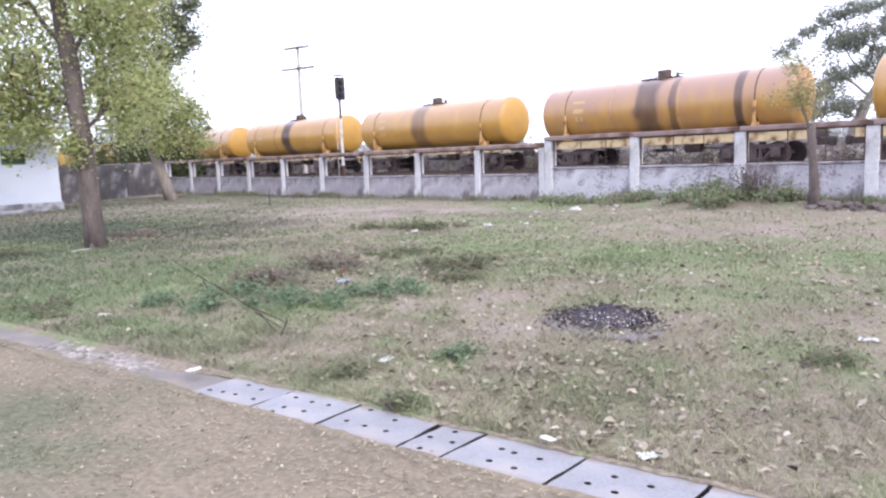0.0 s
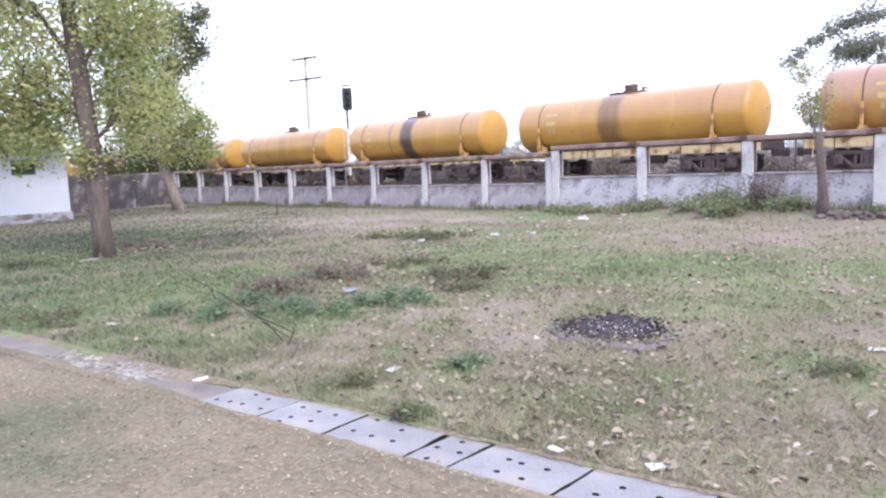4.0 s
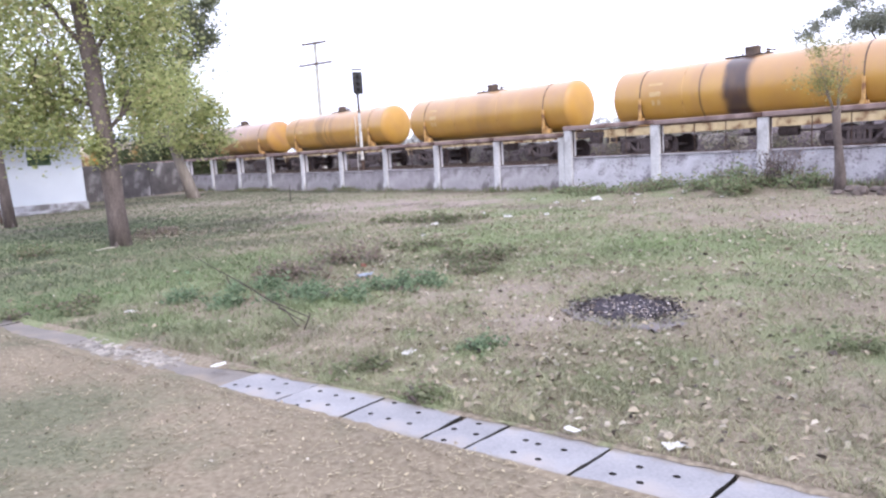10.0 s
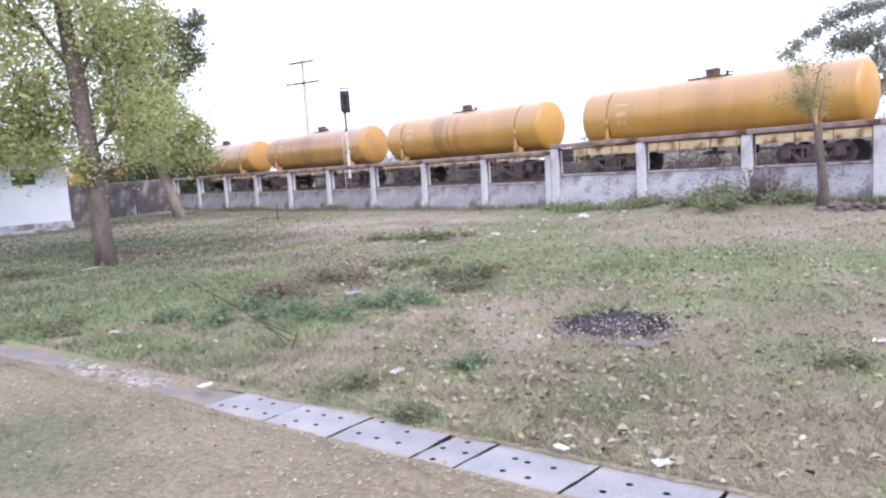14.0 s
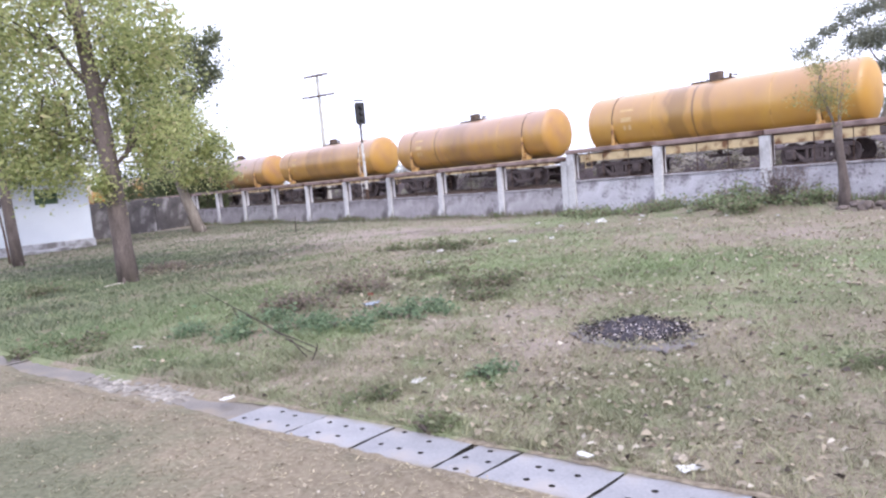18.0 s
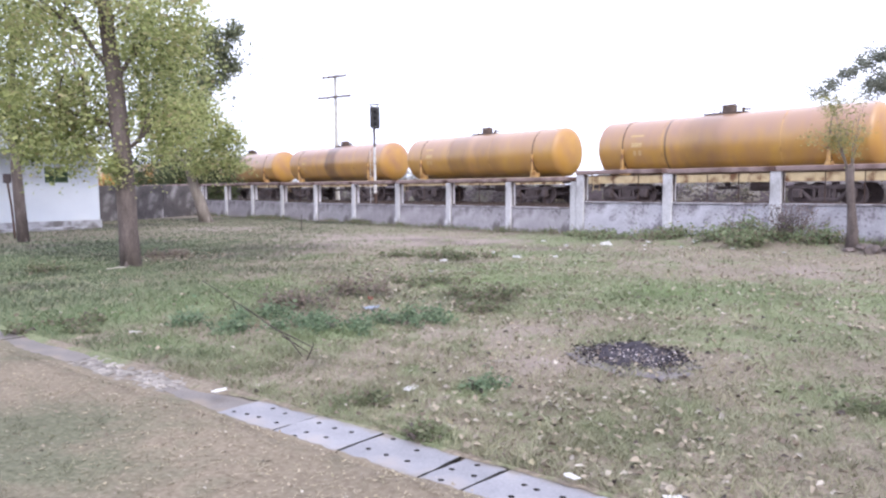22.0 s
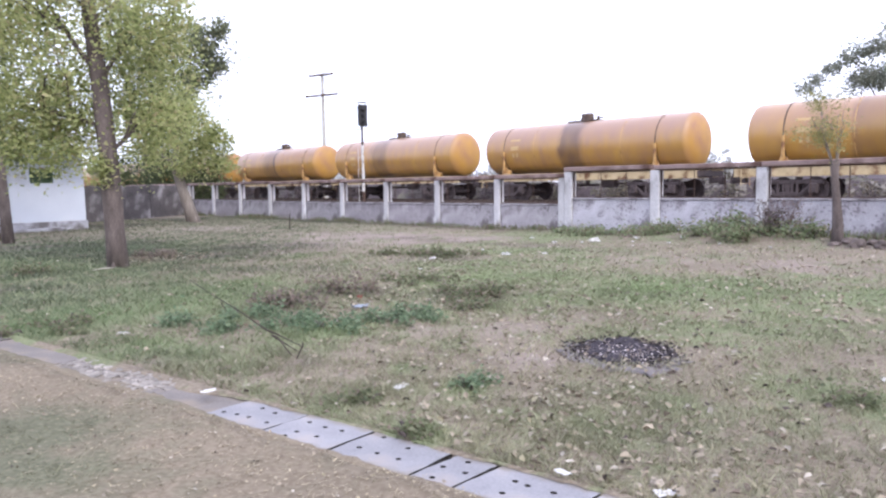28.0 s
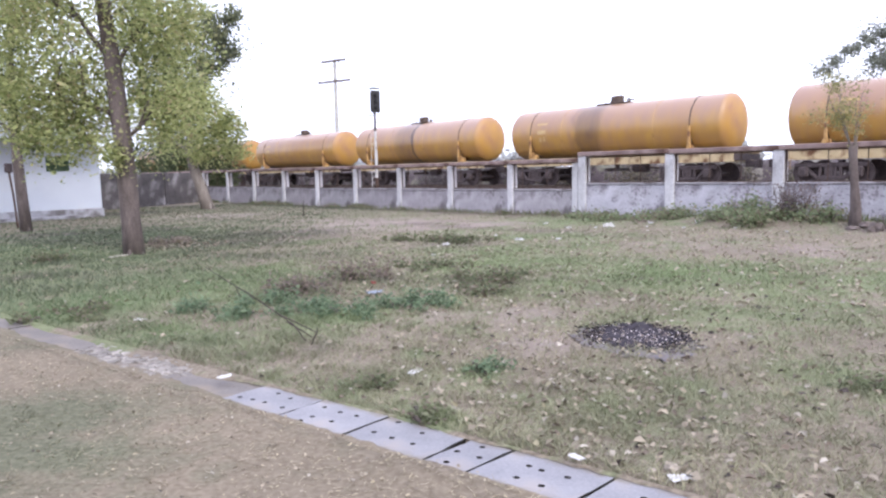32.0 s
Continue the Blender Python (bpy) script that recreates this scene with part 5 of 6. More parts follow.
def build_trees():
    # the large tree in the yard: a slightly leaning trunk with its crown all round
    make_tree((-6.71, 14.05, -0.03), [(0, 0, 0), (-0.02, 0, 0.7), (-0.05, 0.02, 1.5), (-0.09, 0.05, 2.2), (-0.17, 0.10, 3.0), (-0.27, 0.2, 3.9), (-0.42, 0.3, 5.0), (-0.55, 0.35, 6.2), (-0.55, 0.4, 7.6)],
              [0.21, 0.19, 0.178, 0.185, 0.175, 0.165, 0.14, 0.10, 0.05],
              [((-0.10, 0.05, 2.3), (1, 0.3, 0.7), 1.0, 0.05), ((-0.16, 0.1, 2.8), (-1, 0.1, 0.5), 1.7, 0.06), ((-0.25, 0.2, 3.8), (0.7, 0.2, 0.9), 1.1, 0.055),
               ((-0.25, 0.2, 3.9), (-0.8, -0.3, 0.6), 1.7, 0.06), ((-0.33, 0.3, 5.0), (0.4, 0.6, 0.9), 1.2, 0.05), ((-0.36, 0.3, 5.4), (-0.8, 0.2, 0.7), 1.5, 0.05), ((-0.3, 0.25, 4.6), (0.1, -1, 0.6), 1.2, 0.05)],
              [(-1.3, 1.8, 5.4, 2.3, 1.5, 1.7, 84), (0.45, 1.2, 3.7, 0.9, 0.9, 1.2, 42), (-2.3, 0.5, 3.7, 1.5, 1.2, 1.2, 46), (-1.0, 1.7, 7.0, 1.9, 1.3, 1.2, 50), (-3.3, 0.5, 4.6, 1.3, 1.3, 1.4, 40),
               (-0.12, -0.2, 2.05, 0.3, 0.25, 0.3, 8), (0.75, 0.9, 5.0, 0.6, 0.9, 0.9, 26), (-1.4, 0.2, 2.4, 1.1, 0.7, 0.45, 24), (-1.9, -0.6, 5.2, 1.1, 0.6, 1.2, 26), (0.55, 0.3, 2.7, 0.5, 0.5, 0.45, 12), (0.4, -0.3, 4.7, 0.5, 0.4, 0.8, 9), (-0.5, -0.6, 5.4, 0.5, 0.3, 0.5, 5), (-0.85, 0.5, 3.0, 0.6, 0.5, 0.45, 18), (-1.9, 0.3, 2.9, 0.8, 0.5, 0.4, 16)],
              84, 0.25, 0.056, GREENS, [4, 4, 3, 2, 0.8, 1.2], "leafy yard tree with a leaning brown trunk and yellow-green leaves", BARK, 11)
    # a slimmer tree near the building
    make_tree((-13.26, 20.95, -0.03), [(0, 0, 0), (-0.05, 0, 1.0), (-0.1, 0, 2.2), (-0.15, 0.1, 3.4), (-0.1, 0.1, 5.0), (0, 0.1, 7.0)], [0.17, 0.15, 0.14, 0.12, 0.09, 0.04],
              [((-0.12, 0, 2.6), (1, 0, 0.6), 2.4, 0.05), ((-0.12, 0, 3.0), (-1, 0.2, 0.6), 2.4, 0.05), ((-0.1, 0.1, 4.4), (0.4, 0.7, 0.8), 2.2, 0.05), ((-0.1, 0.1, 4.4), (0.1, -0.9, 0.8), 2.2, 0.05)],
              [(0, 0, 5.8, 2.3, 2.1, 1.9, 62), (0.6, 0, 4.1, 1.5, 1.3, 0.7, 24), (-1.0, 0, 4.5, 1.4, 1.3, 1.0, 24)], 30, 0.30, 0.09, GREENS, [4, 3, 3, 1, 0.4, 0.8],
              "slim yard tree with a dark trunk beside the building", BARK, 12)
    # the leaning tree by the boundary wall
    make_tree((-12.08, 33.0, -0.03), [(0, 0, 0), (-0.25, 0.0, 0.9), (-0.55, 0.05, 1.8), (-0.8, 0.1, 2.7), (-0.7, 0.1, 3.8), (-0.5, 0.1, 5.2)], [0.30, 0.25, 0.22, 0.19, 0.13, 0.06],
              [((-0.7, 0.1, 2.4), (0.8, 0, 0.9), 1.7, 0.08), ((-0.75, 0.1, 2.8), (-1, 0.2, 0.7), 2.0, 0.09), ((-0.7, 0.1, 3.6), (0.3, -0.5, 1.0), 1.5, 0.08)],
              [(0.2, 0, 4.2, 1.3, 1.4, 1.2, 56), (1.2, 0, 3.9, 0.75, 0.8, 0.8, 28), (-1.3, 0, 4.0, 1.6, 1.5, 1.6, 56), (0.5, -0.2, 2.7, 1.2, 1.0, 0.55, 36), (-0.6, 0, 5.3, 1.2, 1.2, 0.7, 40), (1.5, 0, 2.7, 0.5, 0.5, 0.4, 14), (-1.2, 0, 7.0, 1.0, 1.2, 1.2, 30)],
              36, 0.26, 0.095, GREENS, [4, 5, 3, 2, 0.2, 0.7], "broad leaning tree with a pale trunk beside the boundary wall", PALEBARK, 13)
    # tall dark tree beyond the wall
    make_tree(tuple(sn(-54.0, 24.5)), [(0, 0, 0), (0, 0, 3), (0.3, 0, 6), (0.6, 0.2, 9), (0.9, 0.2, 12)], [0.35, 0.3, 0.25, 0.18, 0.08],
              [((0.3, 0, 6), (1, 0, 2.2), 4.0, 0.12), ((0.3, 0, 6.5), (-1, 0.3, 0.7), 4, 0.12), ((0.6, 0.2, 9), (0.9, 0.2, 0.8), 2.4, 0.1)],
              [(1.9, 0.3, 12.9, 1.5, 1.5, 1.4, 66), (2.7, 0.5, 11.2, 0.8, 0.9, 0.6, 30), (1.4, 0.2, 10.0, 1.2, 1.2, 0.8, 40), (-2.5, 0, 8.0, 2.6, 2.4, 2.0, 110), (-2.4, 0, 12.0, 3.0, 2.6, 2.2, 110), (3.1, 0.5, 13.9, 0.6, 0.8, 0.7, 22)], 28, 0.34, 0.15, [(0.15, 0.17, 0.12), (0.19, 0.21, 0.145), (0.24, 0.26, 0.17), (0.34, 0.37, 0.2)], [3, 3, 2, 1],
              "tall dark-leaved tree beyond the boundary wall", BARK, 14)
    # wide feathery tree beyond the track: thin arching layers with sky between them
    arch = [(-4.5 + 0.78 * i, 0.25 * math.sin(i * 2.1), 7.15 + 2.65 * math.sin(min(i / 7.5, 1.3) * 1.57) + 0.12 * math.sin(i * 3.3), 0.60, 0.7, 0.24, 9 + (i % 3) * 3) for i in range(11)]
    make_tree((26.6, 45.2, 0), [(0, 0, 0), (0.25, 0, 2), (0.9, 0, 3.7), (1.7, 0, 5.0), (2.3, 0, 6.4), (2.5, 0, 8)], [0.42, 0.36, 0.30, 0.24, 0.18, 0.10],
              [((1.2, 0, 4.2), (-1, 0, 0.75), 3.4, 0.10), ((1.7, 0, 5.0), (-1, 0.1, 0.95), 3.6, 0.09), ((2.1, 0, 6.0), (-0.7, -0.2, 0.9), 3.0, 0.08), ((0.5, 0, 2.8), (-0.9, 0.2, 0.6), 2.6, 0.07), ((2.3, 0, 6.4), (0.8, 0.2, 0.7), 4.0, 0.12)],
              arch + [(-1.0, 0, 7.7, 0.9, 0.9, 0.45, 20), (0.3, 0, 7.7, 0.9, 1.0, 0.65, 40), (1.6, 0, 8.3, 1.1, 1.2, 0.5, 40), (3.2, 0, 8.8, 1.6, 1.5, 0.7, 50), (-1.9, 0, 4.7, 0.9, 0.9, 0.7, 34), (-0.7, 0, 5.6, 0.9, 1.0, 0.4, 30),
                      (0.8, 0, 6.0, 0.9, 1.0, 0.45, 34), (2.0, 0, 6.7, 1.2, 1.2, 0.7, 46), (3.0, 0, 4.7, 1.2, 1.2, 0.9, 50), (-2.4, 0, 3.5, 0.9, 0.8, 0.6, 34), (-0.5, 0, 3.7, 1.0, 0.9, 0.6, 36), (4.6, 0, 7.0, 1.8, 1.6, 1.4, 80)],
              34, 0.22, 0.10, [(0.19, 0.205, 0.17), (0.24, 0.255, 0.21), (0.31, 0.32, 0.265)], [2, 3, 2], "wide feathery tree with open layers beyond the track", PALEBARK, 15)
    # a lopped young tree that sprouts again in front of the wall
    t = holder("young_tree", Matrix.Translation(sn(-5.25, 17.6, 0.02)), "lopped young tree with thin new sprouts", "tree")
    bm = bmesh.new()
    tube(bm, [(0, 0, -0.1), (0.02, 0, 0.45), (-0.03, 0, 1.0), (-0.08, 0, 1.5), (-0.10, 0, 1.92)], [0.145, 0.11, 0.092, 0.088, 0.10], 12, 0.09, 4)
    part("trunk", bm, BARK, t, smooth=True)
    g = np.random.default_rng(21)
    pts = []
    for k in range(9):
        a = g.uniform(0, 6.28)
        out, tips = [], []
        grow_limbs(g, (-0.10 + 0.08 * math.cos(a), 0.08 * math.sin(a), 1.86), (0.45 * math.cos(a) - 0.12, 0.45 * math.sin(a), 1.0), g.uniform(0.8, 1.35), 0.012, 1, out, tips, 0.15)
        bm = bmesh.new()
        for q, rr in out:
            tube(bm, q, rr, 5)
            pts += [q[i].lerp(q[i + 1], f) for i in range(1, len(q) - 1) for f in (0.2, 0.6)]
        part("sprout", bm, PALEBARK, t)
    pa = np.array([tuple(v) for v in pts])
    pa = pa[(pa[:, 2] > 2.15) & ((pa[:, 0] < 0.05) | (g.uniform(0, 1, len(pa)) < 0.12))]
    hub = pa[g.integers(0, len(pa), 48)] + g.normal(size=(48, 3)) * (0.10, 0.10, 0.05)
    pa = hub[g.integers(0, 48, 2300)] + g.normal(size=(2300, 3)) * (0.115, 0.115, 0.075)
    place("crown", leaf_cloud("crown", pa, 0.030, [(0.28, 0.275, 0.12), (0.36, 0.33, 0.15), (0.20, 0.205, 0.10)], [2, 2, 1], seed=9, long=1.7), LEAF, t, "thin tufts of small new leaves")


build_trees()


def build_thin_post():
    p = holder("iron_post", Matrix.Translation((-14.45, 22.4, 0)), "thin rusty iron post beside the slim tree", "post")
    bm = bmesh.new()
    tube(bm, [(0, 0, -0.1), (-0.05, 0, 1.0), (-0.16, 0, 2.0)], [0.035, 0.033, 0.03], 8)
    part("pole", bm, IRON, p)
    bm = bmesh.new()
    box(bm, 0.26, 0.06, 0.30, -0.15, 0, 1.95, bevel=0.02)
    part("plate", bm, STEEL, p)


build_thin_post()


def build_stakes():
    for x, y, h, lean in ((-5.91, 25.63, 0.60, 0.03),):
        p = holder("wooden_stake", Matrix.Translation((x, y, 0)), "thin bare wooden stake standing in the dirt", "stake")
        bm = bmesh.new()
        tube(bm, [(0, 0, -0.1), (lean * 0.5, 0, h * 0.5), (lean, 0, h)], [0.022, 0.019, 0.014], 7, 0.1, 5)
        part("stake", bm, DEADWOOD, p)
    p = holder("pale_stick", Matrix.Translation((-6.72, 13.40, 0.02)), "short pale peeled stick lying by the tree", "stick")
    bm = bmesh.new()
    tube(bm, [(-0.13, -0.12, 0.02), (-0.03, 0.0, 0.035), (0.08, 0.10, 0.04), (0.11, 0.20, 0.03)], [0.010, 0.013, 0.012, 0.007], 7, 0.12, 6)
    part("stick", bm, PALEWOOD, p)


build_stakes()


# ---- shrubs, weeds and far woods ----
def make_shrub(base, blobs, leaf, colours, weights, label, seed, per=22, spread=0.12, stems=8, name="shrub"):
    g = np.random.default_rng(seed)
    t = holder(name, Matrix.Translation(base), label, "shrub")
    bm = bmesh.new()
    for _ in range(stems):
        bl = blobs[int(g.integers(0, len(blobs)))]
        q = g.normal(size=3) * 0.4
        tip = Vector(bl[:3]) + Vector((q[0] * bl[3], q[1] * bl[4], abs(q[2]) * bl[5]))
        foot = Vector((tip.x * 0.6, tip.y * 0.6, -0.05))
        tube(bm, [foot, foot.lerp(tip, 0.5) + Vector(g.normal(size=3)) * 0.06, tip], [0.018, 0.013, 0.006], 5)
    tagged(part("stem_tangle", bm, BARK, t), kind="stuff")
    place("leaves", leaf_cloud("leaves", clumps(g, blobs, per, spread), leaf, colours, weights, droop=0.0, seed=seed), LEAF, t)


HERB = [(0.165, 0.232, 0.140), (0.215, 0.275, 0.170), (0.135, 0.180, 0.115)]
WEED = [(0.17, 0.195, 0.11), (0.21, 0.22, 0.135), (0.23, 0.19, 0.15), (0.14, 0.155, 0.095)]
DULL = [(0.22, 0.175, 0.155), (0.28, 0.22, 0.19), (0.19, 0.16, 0.145), (0.20, 0.205, 0.13), (0.27, 0.235, 0.17)]


def build_shrubs():
    sage = [(0.23, 0.28, 0.16), (0.28, 0.32, 0.19), (0.19, 0.235, 0.13), (0.30, 0.285, 0.18), (0.13, 0.15, 0.09), (0.27, 0.22, 0.17)]
    for s, n, blobs, seed in ((-9.9, 17.7, [(0, 0, 0.06, 1.1, 0.45, 0.10, 44), (0.3, 0, 0.12, 0.4, 0.3, 0.12, 12)], 31), (-8.3, 17.6, [(0, 0, 0.08, 0.9, 0.5, 0.11, 40), (0.5, 0.2, 0.18, 0.45, 0.3, 0.14, 14)], 32),
                              (-7.2, 17.6, [(0, 0, 0.09, 0.9, 0.6, 0.13, 44), (-0.1, 0.5, 0.30, 0.45, 0.25, 0.17, 16), (0.5, 0.1, 0.16, 0.4, 0.35, 0.12, 12), (-0.7, -0.4, 0.04, 0.7, 0.35, 0.07, 20)], 33), (-11.6, 17.6, [(0, 0, 0.05, 1.0, 0.4, 0.08, 34)], 34), (-6.1, 17.8, [(0, 0, 0.10, 0.6, 0.45, 0.13, 34), (0.3, 0.1, 0.2, 0.3, 0.25, 0.10, 10)], 35), (-12.8, 18.0, [(0, 0, 0.04, 0.8, 0.3, 0.07, 22)], 36)):
        p = sn(s, n)
        p.z = float(height(np.array([p.x]), np.array([p.y]))[0])
        make_shrub(p, blobs, 0.058, sage, [2, 2, 2, 1.5, 1.0, 1.4], "low tangled weeds growing at the foot of the wall", seed, 20, 0.12, 14)
    # dead brushwood that stands among the weeds
    g = np.random.default_rng(38)
    p = sn(-6.75, 17.95)
    t = holder("dead_bush", Matrix.Translation((p.x, p.y, float(height(np.array([p.x]), np.array([p.y]))[0]))), "dead purple-brown brushwood standing among the weeds", "bush")
    bm = bmesh.new()
    for _ in range(48):
        a, out = g.uniform(0, 6.28), g.uniform(0.1, 0.75)
        q = Vector((math.cos(a) * out * 1.1, math.sin(a) * out * 0.5, g.uniform(0.35, 0.85)))
        f0 = Vector((q.x * 0.45, q.y * 0.45, -0.05))
        mid = f0.lerp(q, 0.55) + Vector(g.normal(size=3)) * 0.06
        tube(bm, [f0, mid, q], [0.012, 0.008, 0.003], 4)
        for _ in range(2):
            tube(bm, [mid, mid.lerp(q, 0.5) + Vector(g.normal(size=3)) * 0.09, q + Vector(g.normal(size=3)) * 0.14], [0.006, 0.004, 0.002], 3)
    tagged(part("brushwood", bm, BRUSHWOOD, t), kind="stuff")
    c = np.stack([g.normal(0, 0.42, 500), g.normal(0, 0.2, 500), g.uniform(0.2, 0.85, 500)], 1)
    place("withered_leaves", leaf_cloud("withered_leaves", c, 0.04, [(0.20, 0.155, 0.145), (0.26, 0.20, 0.18), (0.16, 0.13, 0.12)], [1, 1, 1], seed=39), LEAF, t)
    for s, n, r, h, seed in ((-45.0, 21.5, 1.6, 3.4, 41), (-48.2, 21.6, 2.0, 4.5, 42), (-52.0, 22.0, 2.2, 4.9, 43), (-56.5, 22, 2.4, 5.1, 44)):
        make_shrub(sn(s, n), [(0, 0, h * 0.5, r, r * 0.7, h * 0.5, 200)], 0.12, DARKS, [3, 3, 1], "dense dark bush behind the wall", seed, 24, 0.24, 10, "bush")
    for x, y, r, h, cols, seed in ((-2.62, 7.95, 0.50, 0.06, HERB, 51), (-2.35, 8.3, 0.36, 0.06, HERB, 52), (-2.2, 7.6, 0.42, 0.05, HERB, 53), (-1.35, 7.65, 0.46, 0.07, HERB, 54), (-0.85, 7.85, 0.40, 0.08, HERB, 67), (-0.5, 8.1, 0.28, 0.09, HERB, 65),
                                   (0.15, 5.3, 0.12, 0.02, HERB, 55), (-0.75, 5.0, 0.15, 0.02, WEED, 56), (0.35, 9.4, 0.35, 0.05, WEED, 57), (0.6, 10.1, 0.4, 0.05, WEED, 58), (-1.3, 9.6, 0.42, 0.24, DULL, 59), (-2.08, 8.75, 0.42, 0.12, DULL, 69), (0.08, 9.4, 0.5, 0.10, WEED, 71), (-0.62, 11.12, 0.7, 0.05, WEED, 72), (-6.75, 16.1, 0.5, 0.12, DULL, 73), (0.35, 8.6, 0.35, 0.06, WEED, 76), (2.75, 4.8, 0.16, 0.03, WEED, 77), (-1.75, 7.85, 0.35, 0.06, HERB, 78),
                                   (-0.22, 4.26, 0.10, 0.02, WEED, 60), (-0.65, 15.6, 1.2, 0.08, WEED, 64), (-4.6, 7.9, 0.5, 0.05, WEED, 66), (-8.0, 13.1, 0.5, 0.10, WEED, 70)):
        z = float(height(np.array([x]), np.array([y]))[0])
        rnd = random.Random(seed)
        lobes = [(rnd.gauss(0, r * 0.55), rnd.gauss(0, r * 0.34), h * 0.5, r * rnd.uniform(0.2, 0.5), r * rnd.uniform(0.15, 0.32), h * rnd.uniform(0.5, 1.1), int(5 + 12 * r)) for _ in range(6)]
        make_shrub((x, y, z), lobes, 0.024 + 0.024 * r, cols, [3, 3, 2, 2, 2][:len(cols)], {3: "patch of low green weeds in the grass", 4: "patch of dull brown-green weeds in the grass", 5: "patch of withered purple-brown weeds in the grass"}[len(cols)], seed, 12, 0.06, 4, "weed_patch")
    g = np.random.default_rng(76)
    for lo, hi, tones, said in ((-150, -29, [(0.150, 0.128, 0.136), (0.172, 0.148, 0.154), (0.160, 0.150, 0.138), (0.09, 0.078, 0.082)], "dull grey-brown scrub along the far side of the track"),
                                (-29, 45, [(0.160, 0.140, 0.136), (0.200, 0.174, 0.132), (0.168, 0.165, 0.120), (0.230, 0.206, 0.165), (0.10, 0.088, 0.085)], "dry tan and olive scrub along the far side of the track")):
        blobs = []
        for s in np.arange(lo, hi, 2.0):
            p = sn(s + g.uniform(-1, 1), g.uniform(35, 39.5))
            h = g.uniform(1.3, 2.6)
            blobs.append((p.x, p.y, h * 0.45, g.uniform(1.0, 2.1), 1.3, h * 0.55, 44))
        mesh = leaf_cloud("scrub", clumps(g, blobs, 36, 0.28), 0.085, tones, [2, 2, 2, 1.5, 1.5][:len(tones)], seed=79, clump=36)
        tagged(place("scrub", mesh, LEAF), said, "scrub", kind="stuff")
    g = np.random.default_rng(77)
    blobs = []
    for s in np.arange(-330, 70, 6.5):
        n = g.uniform(75, 105)
        h = g.uniform(2.6, 4.0)
        p = sn(s + g.uniform(-3, 3), n)
        blobs.append((p.x, p.y, h * 0.5, 4.5, 3.0, h * 0.55, 60))
    # distance haze is put into these pale leaf tones
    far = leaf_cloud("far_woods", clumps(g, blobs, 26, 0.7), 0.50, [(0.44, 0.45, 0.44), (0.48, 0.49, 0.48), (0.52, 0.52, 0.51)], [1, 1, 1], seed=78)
    tagged(place("far_woods", far, LEAF), "low line of distant trees beyond the track, haze painted in", "woods", kind="stuff")


build_shrubs()


# ---- ash heap, branch, scraps, stones ----
def blob_mesh(name, rx, ry, rz, seed, rough=0.25, sub=2):
    g = np.random.default_rng(seed)
    bm = bmesh.new()
    bmesh.ops.create_icosphere(bm, subdivisions=sub, radius=1)
    for v in bm.verts:
        v.co *= 1 + rough * noise.noise(v.co * 1.7 + Vector((seed * 3.1, 0, 0)))
        v.co = Vector((v.co.x * rx, v.co.y * ry, v.co.z * rz))
    return bm


